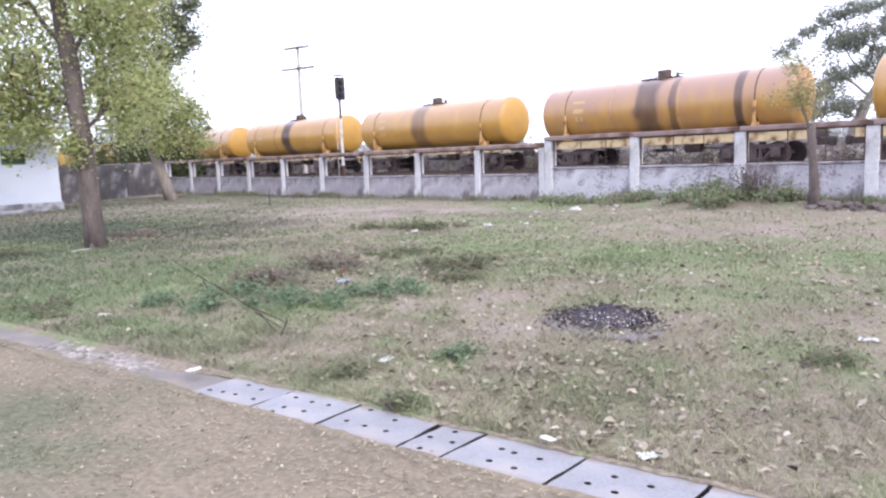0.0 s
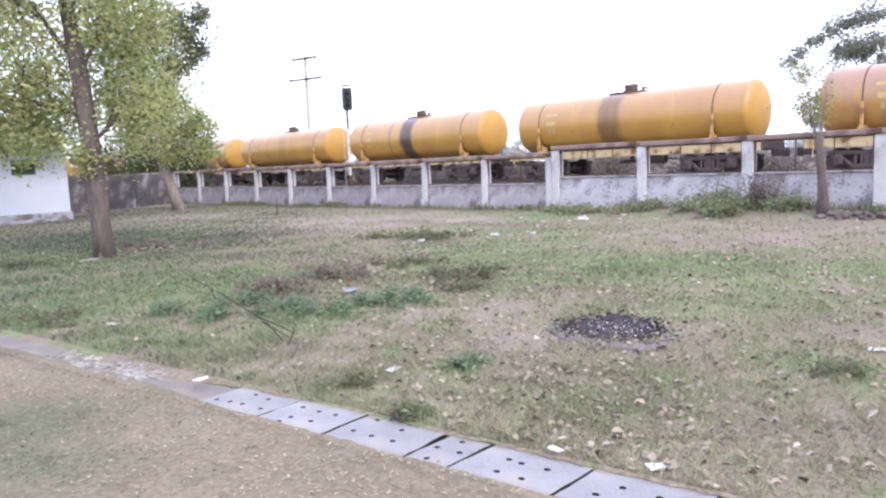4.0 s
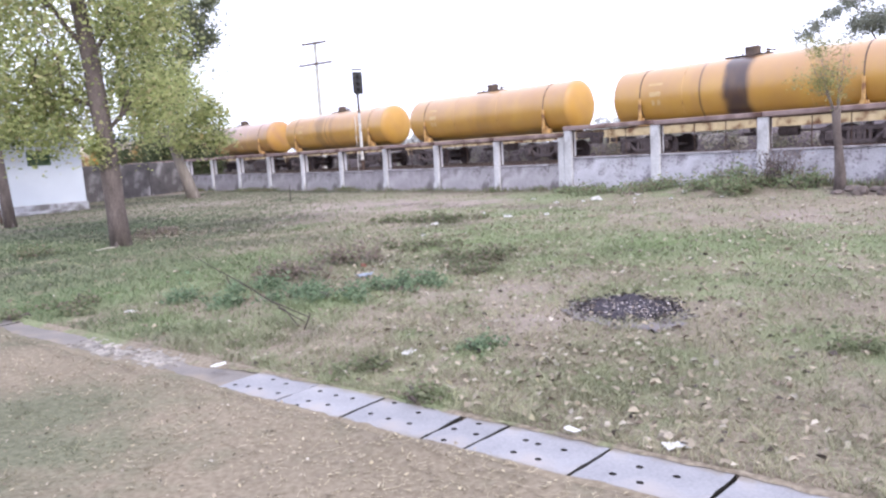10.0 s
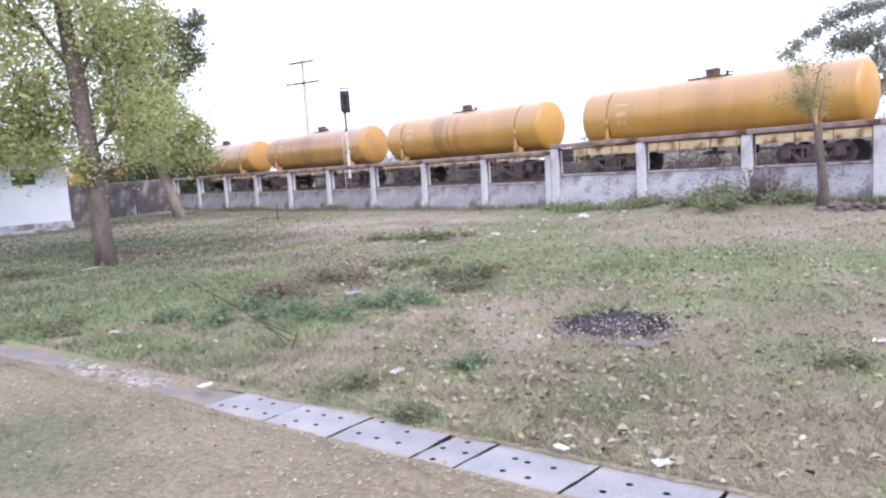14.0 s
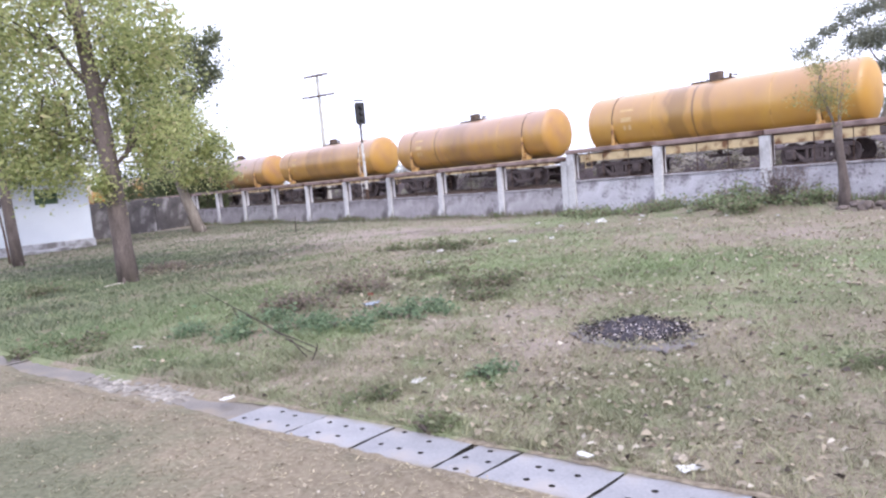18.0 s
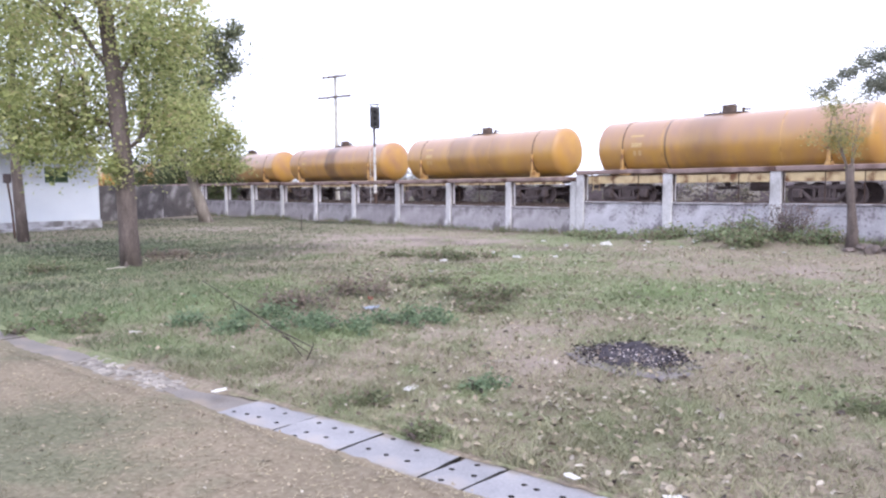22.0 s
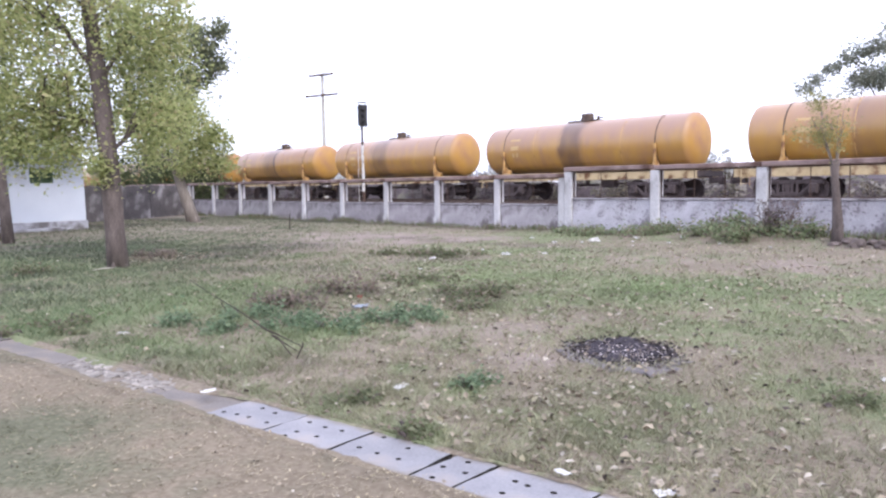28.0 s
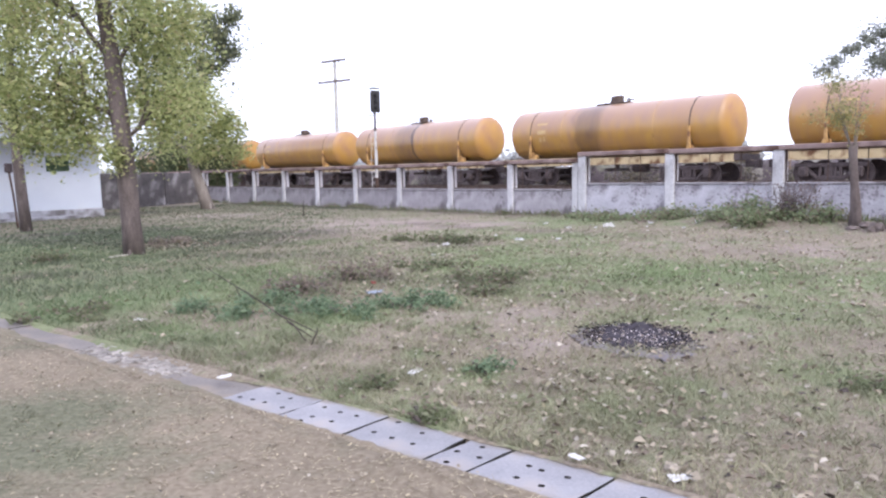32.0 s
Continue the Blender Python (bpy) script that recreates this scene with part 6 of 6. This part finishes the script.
def build_ash():
    t = holder("ash_heap", Matrix.Translation((1.56, 6.42, -0.045)), "round black burnt patch of ash with pale leaf scraps", "ash heap")
    for nm, r0, r1, ry, z, seed, mt in (("ash_rim", 0.0, 0.54, 0.66, 0.0, 3, GREYASH), ("ash_bed", 0.0, 0.405, 0.52, 0.03, 4, ASH)):
        bm = bmesh.new()
        rings = []
        for j in range(14):
            f = j / 13
            ring = []
            for k in range(64):
                a = 2 * math.pi * k / 64
                wob = 1 + 0.20 * noise.noise(Vector((math.cos(a) * 1.6, math.sin(a) * 1.6, seed))) + 0.26 * noise.noise(Vector((math.cos(a) * 6, math.sin(a) * 6, seed)))
                r = r1 * f * wob
                zz = z * (1 - f ** 3) + 0.02 * noise.noise(Vector((r * math.cos(a) * 9, r * math.sin(a) * 9, seed))) * (1 - f ** 4) + (0.012 if nm == "ash_rim" else 0.025)
                x, y = r * math.cos(a), r * math.sin(a) * ry / r1
                if nm == "ash_rim":
                    x, y = x - 0.06 * f, y - 0.13 * f
                gx, gy = np.array([1.56 + x]), np.array([6.42 + y])
                ring.append(bm.verts.new((x, y, zz + float(height(gx, gy)[0]) + 0.045)))
            rings.append(ring)
        for r0_, r1_ in zip(rings[1:], rings[2:]):
            for k in range(64):
                bm.faces.new((r0_[k], r1_[k], r1_[(k + 1) % 64], r0_[(k + 1) % 64]))
        bm.faces.new(rings[1])
        part(nm, bm, mt, t, smooth=True)
    g = np.random.default_rng(8)
    for k in range(26):
        a, r = g.uniform(0, 6.28), 0.42 * math.sqrt(g.uniform(0, 1))
        bm = blob_mesh("char", g.uniform(0.012, 0.035), g.uniform(0.010, 0.02), g.uniform(0.008, 0.016), k, 0.4, 1)
        part("char_lump", bm, ASH, t, m=Matrix.Translation((r * math.cos(a), r * math.sin(a) * 1.05, 0.035)) @ Matrix.Rotation(a, 4, "Z"))
    # burnt leaves and pale scraps
    ang, rad = g.uniform(0, 6.28, 900), 0.42 + np.abs(g.normal(0, 0.09, 900)) * np.where(g.uniform(0, 1, 900) < 0.5, 1, -1)
    c = np.stack([rad * np.cos(ang), rad * np.sin(ang) * 1.06, g.uniform(0.045, 0.075, 900)], 1)
    mesh = leaf_cloud("burnt_litter", c, 0.020, [(0.02, 0.018, 0.02), (0.05, 0.04, 0.04), (0.12, 0.10, 0.095)], [2, 2, 1], droop=0, seed=6, long=1.4)
    tagged(place("burnt_litter", mesh, LITTER, t, "blackened leaf scraps"), kind="stuff")
    c = np.stack([g.normal(-0.03, 0.26, 520), g.normal(-0.12, 0.26, 520), g.uniform(0.045, 0.075, 520)], 1)
    c = c[np.hypot(c[:, 0], c[:, 1]) < 0.50]
    mesh = leaf_cloud("pale_ash", c, 0.017, [(0.40, 0.35, 0.33), (0.52, 0.47, 0.47), (0.28, 0.23, 0.20)], [1, 1, 1], droop=0, seed=5, long=1.3)
    tagged(place("pale_ash", mesh, LITTER, t, "pale burnt paper and leaf scraps"), kind="stuff")


def build_branch():
    t = holder("fallen_branch", Matrix.Translation((-1.47, 6.35, 0)), "dry dark branch with bare forked twigs leaning out of the weeds", "branch")
    tip, fork, foot = Vector((-1.34, 1.12, 0.58)), Vector((-0.34, 0.33, 0.20)), Vector((-0.02, 0.00, 0.02))
    bm = bmesh.new()
    tube(bm, [tip, tip.lerp(fork, 0.3) + Vector((0.03, 0, -0.02)), tip.lerp(fork, 0.65) + Vector((-0.01, 0, 0.02)), fork, fork.lerp(foot, 0.5) + Vector((0, 0, 0.04)), foot], [0.003, 0.0042, 0.0055, 0.008, 0.008, 0.005], 7, 0.12, 2)
    part("stem", bm, DEADWOOD, t)
    for p0, p1, p2 in ((fork, Vector((-0.16, 0.19, 0.16)), Vector((0.07, 0.06, 0.085))), (fork.lerp(foot, 0.25), Vector((-0.10, 0.12, 0.10)), Vector((0.03, 0.03, 0.05))), (Vector((0.07, 0.06, 0.085)), Vector((0.05, 0.04, 0.04)), Vector((0.01, 0.0, -0.05))),
                       (Vector((0.07, 0.06, 0.085)), Vector((0.075, 0.07, 0.10)), Vector((0.07, 0.07, 0.13))), (tip.lerp(fork, 0.45), tip.lerp(fork, 0.40) + Vector((0.03, 0.02, -0.06)), tip.lerp(fork, 0.42) + Vector((0.05, 0.02, -0.12)))):
        bm = bmesh.new()
        tube(bm, [p0, p1, p2], [0.008, 0.007, 0.005], 6, 0.1, 3)
        part("twig", bm, DEADWOOD, t)


def crumpled(name, x, y, size, material, label, category, seed, flat=0.35):
    bm = bmesh.new()
    bmesh.ops.create_grid(bm, x_segments=9, y_segments=7, size=1)
    for v in bm.verts:
        f = noise.noise(v.co * 2.1 + Vector((seed * 1.7, 0, 0)))
        k = noise.noise(v.co * 5.0 + Vector((0, seed * 1.3, 0)))
        v.co = Vector((v.co.x * (1 + 0.3 * k) * size, v.co.y * 0.55 * size * (1 + 0.4 * f), abs(f) * size * flat + abs(k) * size * flat * 0.6 + 0.012))
    bmesh.ops.solidify(bm, geom=bm.faces[:], thickness=0.004)
    z = float(height(np.array([x]), np.array([y]))[0])
    if abs(x * W_DRAIN.x + y * W_DRAIN.y - DRAIN_W) < 0.2:
        z = 0.046
    tagged(part(name, bm, material, None, m=Matrix.Translation((x, y, z)) @ Matrix.Rotation(seed * 1.1, 4, "Z")), label, category)


def build_scraps():
    for x, y, sz, seed in ((-1.82, 5.10, 0.055, 1), (0.55, 3.55, 0.042, 2), (1.04, 3.38, 0.065, 3), (-0.42, 5.33, 0.07, 4), (1.16, 15.3, 0.16, 5), (3.68, 18.35, 0.24, 6), (-0.42, 14.6, 0.12, 29), (0.7, 16.5, 0.08, 30), (5.9, 18.2, 0.14, 7), (2.6, 18.0, 0.12, 8), 
                           (3.35, 5.35, 0.07, 11), (2.0, 15.4, 0.10, 12), (4.9, 18.9, 0.13, 13), (-3.55, 7.45, 0.06, 14), (4.6, 18.1, 0.08, 21), (5.3, 17.4, 0.09, 22), (6.4, 17.0, 0.07, 23), (3.3, 18.1, 0.10, 24), (7.2, 16.1, 0.07, 25), (2.2, 19.6, 0.09, 26), (4.3, 16.9, 0.07, 27), (-0.6, 12.9, 0.06, 28)):
        crumpled("plastic_scrap", x, y, sz if y < 8 else sz * 0.6, PAPER, "crumpled dirty white plastic scrap on the ground", "litter", seed, 0.35 if y < 8 else 1.1)
    crumpled("plastic_bag", -1.14, 8.62, 0.10, BLUEBAG, "pale blue plastic bag caught in the weeds", "litter", 15, 0.6)
    crumpled("red_scrap", -1.22, 9.12, 0.05, REDSCRAP, "torn dull red scrap in the withered weeds", "litter", 16, 1.2)
    rnd = random.Random(4)
    for k, (s, n, r) in enumerate(((-5.0, 17.5, 0.17), (-4.7, 17.2, 0.22), (-4.5, 17.6, 0.15), (-4.25, 17.25, 0.2), (-4.0, 17.5, 0.16), (-3.7, 17.3, 0.2), (-5.15, 17.15, 0.12), (-3.4, 17.6, 0.17))):
        p = sn(s, n)
        z = float(height(np.array([p.x]), np.array([p.y]))[0])
        bm = blob_mesh("rubble_stone", r, r * 0.75, r * 0.6, k + 3, 0.55, 2)
        tagged(part("rubble_stone", bm, STONE, None, m=Matrix.Translation((p.x, p.y, z + r * 0.25)) @ Matrix.Rotation(rnd.uniform(0, 6), 4, "Z")), "rough grey rubble stone at the foot of the wall", "stone", "rubble by the wall")


def build_pale_stones():
    rnd = random.Random(12)
    for k, (x, y, r) in enumerate(((1.03, 3.51, 0.042), (0.92, 3.48, 0.030), (0.67, 3.68, 0.028), (0.74, 3.71, 0.022))):
        z = float(height(np.array([x]), np.array([y]))[0])
        bm = blob_mesh("pale_stone", r, r * 0.8, r * 0.55, k + 31, 0.4, 2)
        tagged(part("pale_stone", bm, PALESTONE, None, m=Matrix.Translation((x, y, z + r * 0.25)) @ Matrix.Rotation(rnd.uniform(0, 6), 4, "Z")), "small pale buff stone beside the drain slabs", "stone", "pale stones by the drain")


build_ash()
build_branch()
build_scraps()
build_pale_stones()


# ---- fallen leaves and grass ----
def build_litter():
    g = np.random.default_rng(19)
    # strewn evenly over the view, thicker in the near yard
    n = 19000
    d = 1.5 + 18.5 * g.uniform(0, 1, n) ** 1.6
    az = g.normal(0.05, 0.50, n)
    x, y = d * np.sin(az), d * np.cos(az)
    w = drain_w(x, y)
    keep = (np.abs(w) > 0.22) & (x * N.x + y * N.y < 18.6) & (d > 3.3)
    keep &= g.uniform(0, 1, n) < np.where(w < 0, 0.45, np.clip(0.16 + 0.12 * (x > -1) + 0.55 * np.exp(-((x - 1.4) / 1.8) ** 2 - ((y - 5.6) / 2.6) ** 2), 0, 1))
    x, y = x[keep], y[keep]
    fd, fa = g.uniform(7.5, 18.0, 3400), g.uniform(-0.18, 0.58, 3400)
    fx, fy = fd * np.sin(fa), fd * np.cos(fa)
    ok = (fx * N.x + fy * N.y < 18.4) & (g.uniform(0, 1, len(fx)) < np.clip(0.45 + 0.8 * wave(fx, fy, 1.6, 20), 0.05, 1))
    x, y = np.concatenate([x, fx[ok]]), np.concatenate([y, fy[ok]])
    px, py = g.normal(-6.65, 0.42, 620), g.normal(15.9, 0.45, 620)
    x, y = np.concatenate([x, px]), np.concatenate([y, py])
    z = height(x, y) + g.uniform(0.015, 0.045, len(x))
    c = np.stack([x, y, z], 1)
    ax = g.normal(size=(len(c), 3))
    ax[:, 2] *= 0.25
    ax /= np.linalg.norm(ax, axis=1, keepdims=True)
    upv = np.array((0, 0, 1.0)) + g.normal(size=(len(c), 3)) * 0.35
    side = np.cross(upv, ax)
    side /= np.linalg.norm(side, axis=1, keepdims=True)
    up = np.cross(ax, side)
    s = g.uniform(0.013, 0.033, (len(c), 1)) * (np.where(drain_w(x, y) < 0, 0.4, 1.0) * np.where(np.hypot(x, y) > 8, 1.25, 1.0))[:, None]
    curl = up * s * g.uniform(0.0, 0.55, (len(c), 1))
    jit = lambda: g.normal(size=(len(c), 3)) * s * 0.16
    v = np.stack([c - ax * s + jit(), c - ax * s * 0.3 + jit() - side * s * 0.6 + curl, c + ax * s * 0.45 + jit() - side * s * 0.5 + curl, c + ax * s * 1.1 + jit(), c + ax * s * 0.45 + jit() + side * s * 0.5 + curl, c - ax * s * 0.3 + jit() + side * s * 0.6 + curl], 1)
    base = np.arange(len(c))[:, None] * 6
    f = np.concatenate([base + [0, 1, 2, 3], base + [0, 3, 4, 5]])
    cols = np.array([(0.27, 0.228, 0.175), (0.32, 0.275, 0.215), (0.185, 0.148, 0.118), (0.070, 0.056, 0.050), (0.25, 0.225, 0.15), (0.37, 0.335, 0.285)])
    pick = g.choice(6, len(c), p=[0.28, 0.29, 0.15, 0.09, 0.06, 0.13])
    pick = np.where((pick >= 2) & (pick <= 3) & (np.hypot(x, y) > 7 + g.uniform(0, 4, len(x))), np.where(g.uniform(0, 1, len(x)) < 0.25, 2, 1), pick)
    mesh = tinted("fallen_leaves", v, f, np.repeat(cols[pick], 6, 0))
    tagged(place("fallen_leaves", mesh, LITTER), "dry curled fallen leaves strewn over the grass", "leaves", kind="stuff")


def build_straw():
    """Flattened straw and crumbs of dry leaf on the trodden strip before the drain."""
    g = np.random.default_rng(27)
    n = 15000
    u, w = g.uniform(-9, 4, n), -0.24 - np.abs(g.normal(0, 1.1, n))
    x, y = u * E_DRAIN.x + (w + DRAIN_W) * W_DRAIN.x, u * E_DRAIN.y + (w + DRAIN_W) * W_DRAIN.y
    green = patch(x, y, PATH_GREEN)
    keep = (np.hypot(x, y) > 2.0) & (g.uniform(0, 1, n) < np.clip(0.55 + 0.5 * wave(x, y, 2.4, 28) - 0.7 * green + 0.3 * np.exp(-((x - 0.1) / 1.0) ** 2), 0.06, 1))
    x, y = x[keep], y[keep]
    m = len(x)
    z = height(x, y) + g.uniform(0.003, 0.012, m)
    a = g.uniform(0, 6.28, m)
    crumb = g.uniform(0, 1, m) < 0.28
    half = np.where(crumb, g.uniform(0.005, 0.014, m), g.uniform(0.010, 0.030, m))
    wid = np.where(crumb, g.uniform(0.004, 0.009, m), g.uniform(0.0012, 0.0024, m))
    c = np.stack([x, y, z], 1)
    ax = np.stack([np.cos(a), np.sin(a), g.normal(0, 0.10, m)], 1) * half[:, None]
    side = np.stack([-np.sin(a), np.cos(a), g.normal(0, 0.15, m)], 1) * wid[:, None]
    v = np.stack([c - ax - side, c + ax - side * 0.6, c + ax + side * 0.6, c - ax + side], 1)
    f = np.arange(m)[:, None] * 4 + [0, 1, 2, 3]
    cols = np.array([(0.38, 0.325, 0.225), (0.31, 0.262, 0.185), (0.39, 0.34, 0.25), (0.15, 0.122, 0.095)])
    mesh = tinted("straw", v, f, np.repeat(cols[g.choice(4, m, p=[0.38, 0.32, 0.15, 0.15])], 4, 0))
    tagged(place("straw", mesh, LITTER), "flattened straw and leaf crumbs on the trodden path", "straw", kind="stuff")


def build_grass():
    g = np.random.default_rng(23)
    n = 760000
    d = 0.05 + 40.5 * g.uniform(0, 1, n) ** 1.8
    az = g.normal(0, 0.46, n)
    far = g.uniform(0, 1, n) < 0.13
    az[far] = g.uniform(-3.14, 3.14, far.sum())
    x, y = d * np.sin(az), d * np.cos(az)
    gr, di, br, _ = cover(x, y)
    w = drain_w(x, y)
    nn = x * N.x + y * N.y
    lump = wave(x, y, 6.0, 9) + 1.3 * wave(x, y, 17.0, 10) + 1.1 * wave(x, y, 38.0, 14)
    calm = np.clip((7.5 - d) / 3.0, 0, 1)
    dens = np.clip(0.46 + 0.12 * calm + 0.8 * gr - 1.05 * di * (1 - 0.4 * calm) + (0.40 - 0.22 * calm) * lump, 0.03, 1)
    dens = np.where(w < 0, 0.12 + 0.55 * gr + 0.15 * lump, dens)
    dens = dens * np.clip(d / 3.2, 0, 1) * (1 - 0.35 * np.clip((d - 11) / 6, 0, 1) * np.clip((x + 6) / 3, 0, 1)) * (1 + 0.5 * np.clip((-3.5 - x) / 2.5, 0, 1) * (w > 0))
    keep = (np.abs(w) > 0.225) & (nn < 18.75) & (g.uniform(0, 1, n) < dens) & (np.hypot(x - 1.56, (y - 6.42)) > 0.47)
    x, y, gr, br, d, w, calm = x[keep], y[keep], gr[keep], br[keep], d[keep], w[keep], calm[keep]
    m = len(x)
    z = height(x, y)
    h = g.uniform(0.018, 0.062, m) * (0.6 + 0.7 * gr + 0.9 * br + 0.35 * (x < -1.5)) * np.where(w < 0, 0.36, 1.0) * np.clip(1 + 0.5 * lump[keep], 0.5, 1.8) * (1 - 0.35 * np.clip((d - 6) / 12, 0, 1))
    wid = g.uniform(0.0020, 0.0042, m) * (1 + np.maximum(d - 4, 0) * 0.17)
    a = g.uniform(0, 6.28, m)
    lean = g.uniform(0.3, 2.0, m) * h * np.where(w < 0, 2.2, 1.0)
    la = g.uniform(0, 6.28, m)
    p = np.stack([x, y, z - 0.01], 1)
    side = np.stack([np.cos(a), np.sin(a), np.zeros(m)], 1) * wid[:, None]
    tip = p + np.stack([np.cos(la) * lean, np.sin(la) * lean, h], 1)
    mid = p + np.stack([np.cos(la) * lean * 0.35, np.sin(la) * lean * 0.35, h * 0.6], 1)
    v = np.stack([p - side, p + side, mid + side * 0.7, tip, mid - side * 0.7], 1)
    base = np.arange(m)[:, None] * 5
    green = np.array((0.228, 0.254, 0.150))
    fresh = np.array((0.205, 0.266, 0.132))
    dry = np.array((0.335, 0.294, 0.215))
    dull = np.array((0.150, 0.132, 0.112))
    fgr = np.clip((gr - 0.3) * 1.7 + 0.46 - 0.20 * calm + g.normal(0, 0.12, m), 0, 1)[:, None]
    ffr = np.clip((gr - 0.58) * 2.2, 0, 1)[:, None]
    tint = dry * (1 - fgr) + (green * (1 - ffr) + fresh * ffr) * fgr
    tint = np.where((w < 0)[:, None], (np.array((0.275, 0.232, 0.166)) * (1 - fgr) + np.array((0.165, 0.172, 0.112)) * fgr), tint)
    fb = np.clip(br + g.normal(0, 0.14, m) - 0.18, 0, 0.85)[:, None]
    tint = tint * (1 - fb) + dull * fb
    # beyond the drain, grass tint darkens towards the left in two overlapping steps
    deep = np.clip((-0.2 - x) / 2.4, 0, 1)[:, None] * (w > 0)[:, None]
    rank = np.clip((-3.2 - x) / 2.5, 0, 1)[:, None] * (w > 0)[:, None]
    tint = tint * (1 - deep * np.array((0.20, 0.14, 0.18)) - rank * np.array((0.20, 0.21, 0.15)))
    tint = tint * np.clip(1 + 0.22 * wave(x, y, 2.2, 12) + 0.16 * wave(x, y, 8.0, 13), 0.5, 1.6)[:, None]
    # the blade as a quad and a tip triangle, kept as one mesh of triangles
    tri = np.concatenate([base + [0, 1, 2], base + [0, 2, 4], base + [4, 2, 3]])
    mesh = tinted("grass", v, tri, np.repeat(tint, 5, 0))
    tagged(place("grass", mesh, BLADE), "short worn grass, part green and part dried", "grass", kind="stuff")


def build_tall_weeds():
    """Rank dry and green stalks along the foot of the wall."""
    g = np.random.default_rng(29)
    n = 26000
    s = g.uniform(-41, 2, n)
    off = np.abs(g.normal(0, 0.35, n))
    nn = 18.8 - off
    x, y = s * U.x + nn * N.x, s * U.y + nn * N.y
    lump = wave(x, y, 1.5, 33) + wave(x, y, 5.0, 34)
    rank = np.where((s > -12.5), 1.0, 0.75)
    keep = g.uniform(0, 1, n) < np.clip(0.30 + 0.7 * lump, 0.04, 1) * np.where(s > -12.5, 1.0, 0.75)
    x, y, rank, lump = x[keep], y[keep], rank[keep], lump[keep]
    m = len(x)
    z = height(x, y)
    h = g.uniform(0.06, 0.30, m) * rank * (1 + 0.5 * lump)
    wid = g.uniform(0.008, 0.018, m)
    a, la = g.uniform(0, 6.28, m), g.uniform(0, 6.28, m)
    lean = g.uniform(0.1, 0.9, m) * h
    p = np.stack([x, y, z - 0.01], 1)
    side = np.stack([np.cos(a), np.sin(a), np.zeros(m)], 1) * wid[:, None]
    mid = p + np.stack([np.cos(la) * lean * 0.35, np.sin(la) * lean * 0.35, h * 0.6], 1)
    tip = p + np.stack([np.cos(la) * lean, np.sin(la) * lean, h], 1)
    v = np.stack([p - side, p + side, mid + side * 0.7, tip, mid - side * 0.7], 1)
    base = np.arange(m)[:, None] * 5
    tri = np.concatenate([base + [0, 1, 2], base + [0, 2, 4], base + [4, 2, 3]])
    cols = np.array([(0.15, 0.18, 0.09), (0.21, 0.19, 0.14), (0.15, 0.12, 0.10), (0.13, 0.17, 0.085)])
    mesh = tinted("tall_weeds", v, tri, np.repeat(cols[g.choice(4, m, p=[0.3, 0.25, 0.25, 0.2])], 5, 0))
    tagged(place("tall_weeds", mesh, BLADE), "rank dry and green weeds along the foot of the wall", "weeds", kind="stuff")


build_litter()
build_straw()
build_grass()
build_tall_weeds()


# ---- what moves ----
def train_at(t):
    return -15.09 + 2.9035 * t + 0.012424 * t * t


def motions():
    for w, k, wheels in WAGONS:
        rows = []
        for i in range(17):
            t = i * 2.0
            rows.append((t, Matrix.Translation(on_track(train_at(t) - PITCH * k, TRACK_N, RAIL_Z)) @ TRACK_TURN))
        walk(w, rows)
        for wheel in wheels:
            x = wheel.matrix_basis.translation.x
            turns = []
            for i in range(241):
                t = i * 4 / 30
                turns.append((t, Matrix.Translation((x, 0, WHEEL_R)) @ Matrix.Rotation((train_at(t) - train_at(0)) / WHEEL_R, 4, "Y")))
            walk(wheel, turns)


motions()
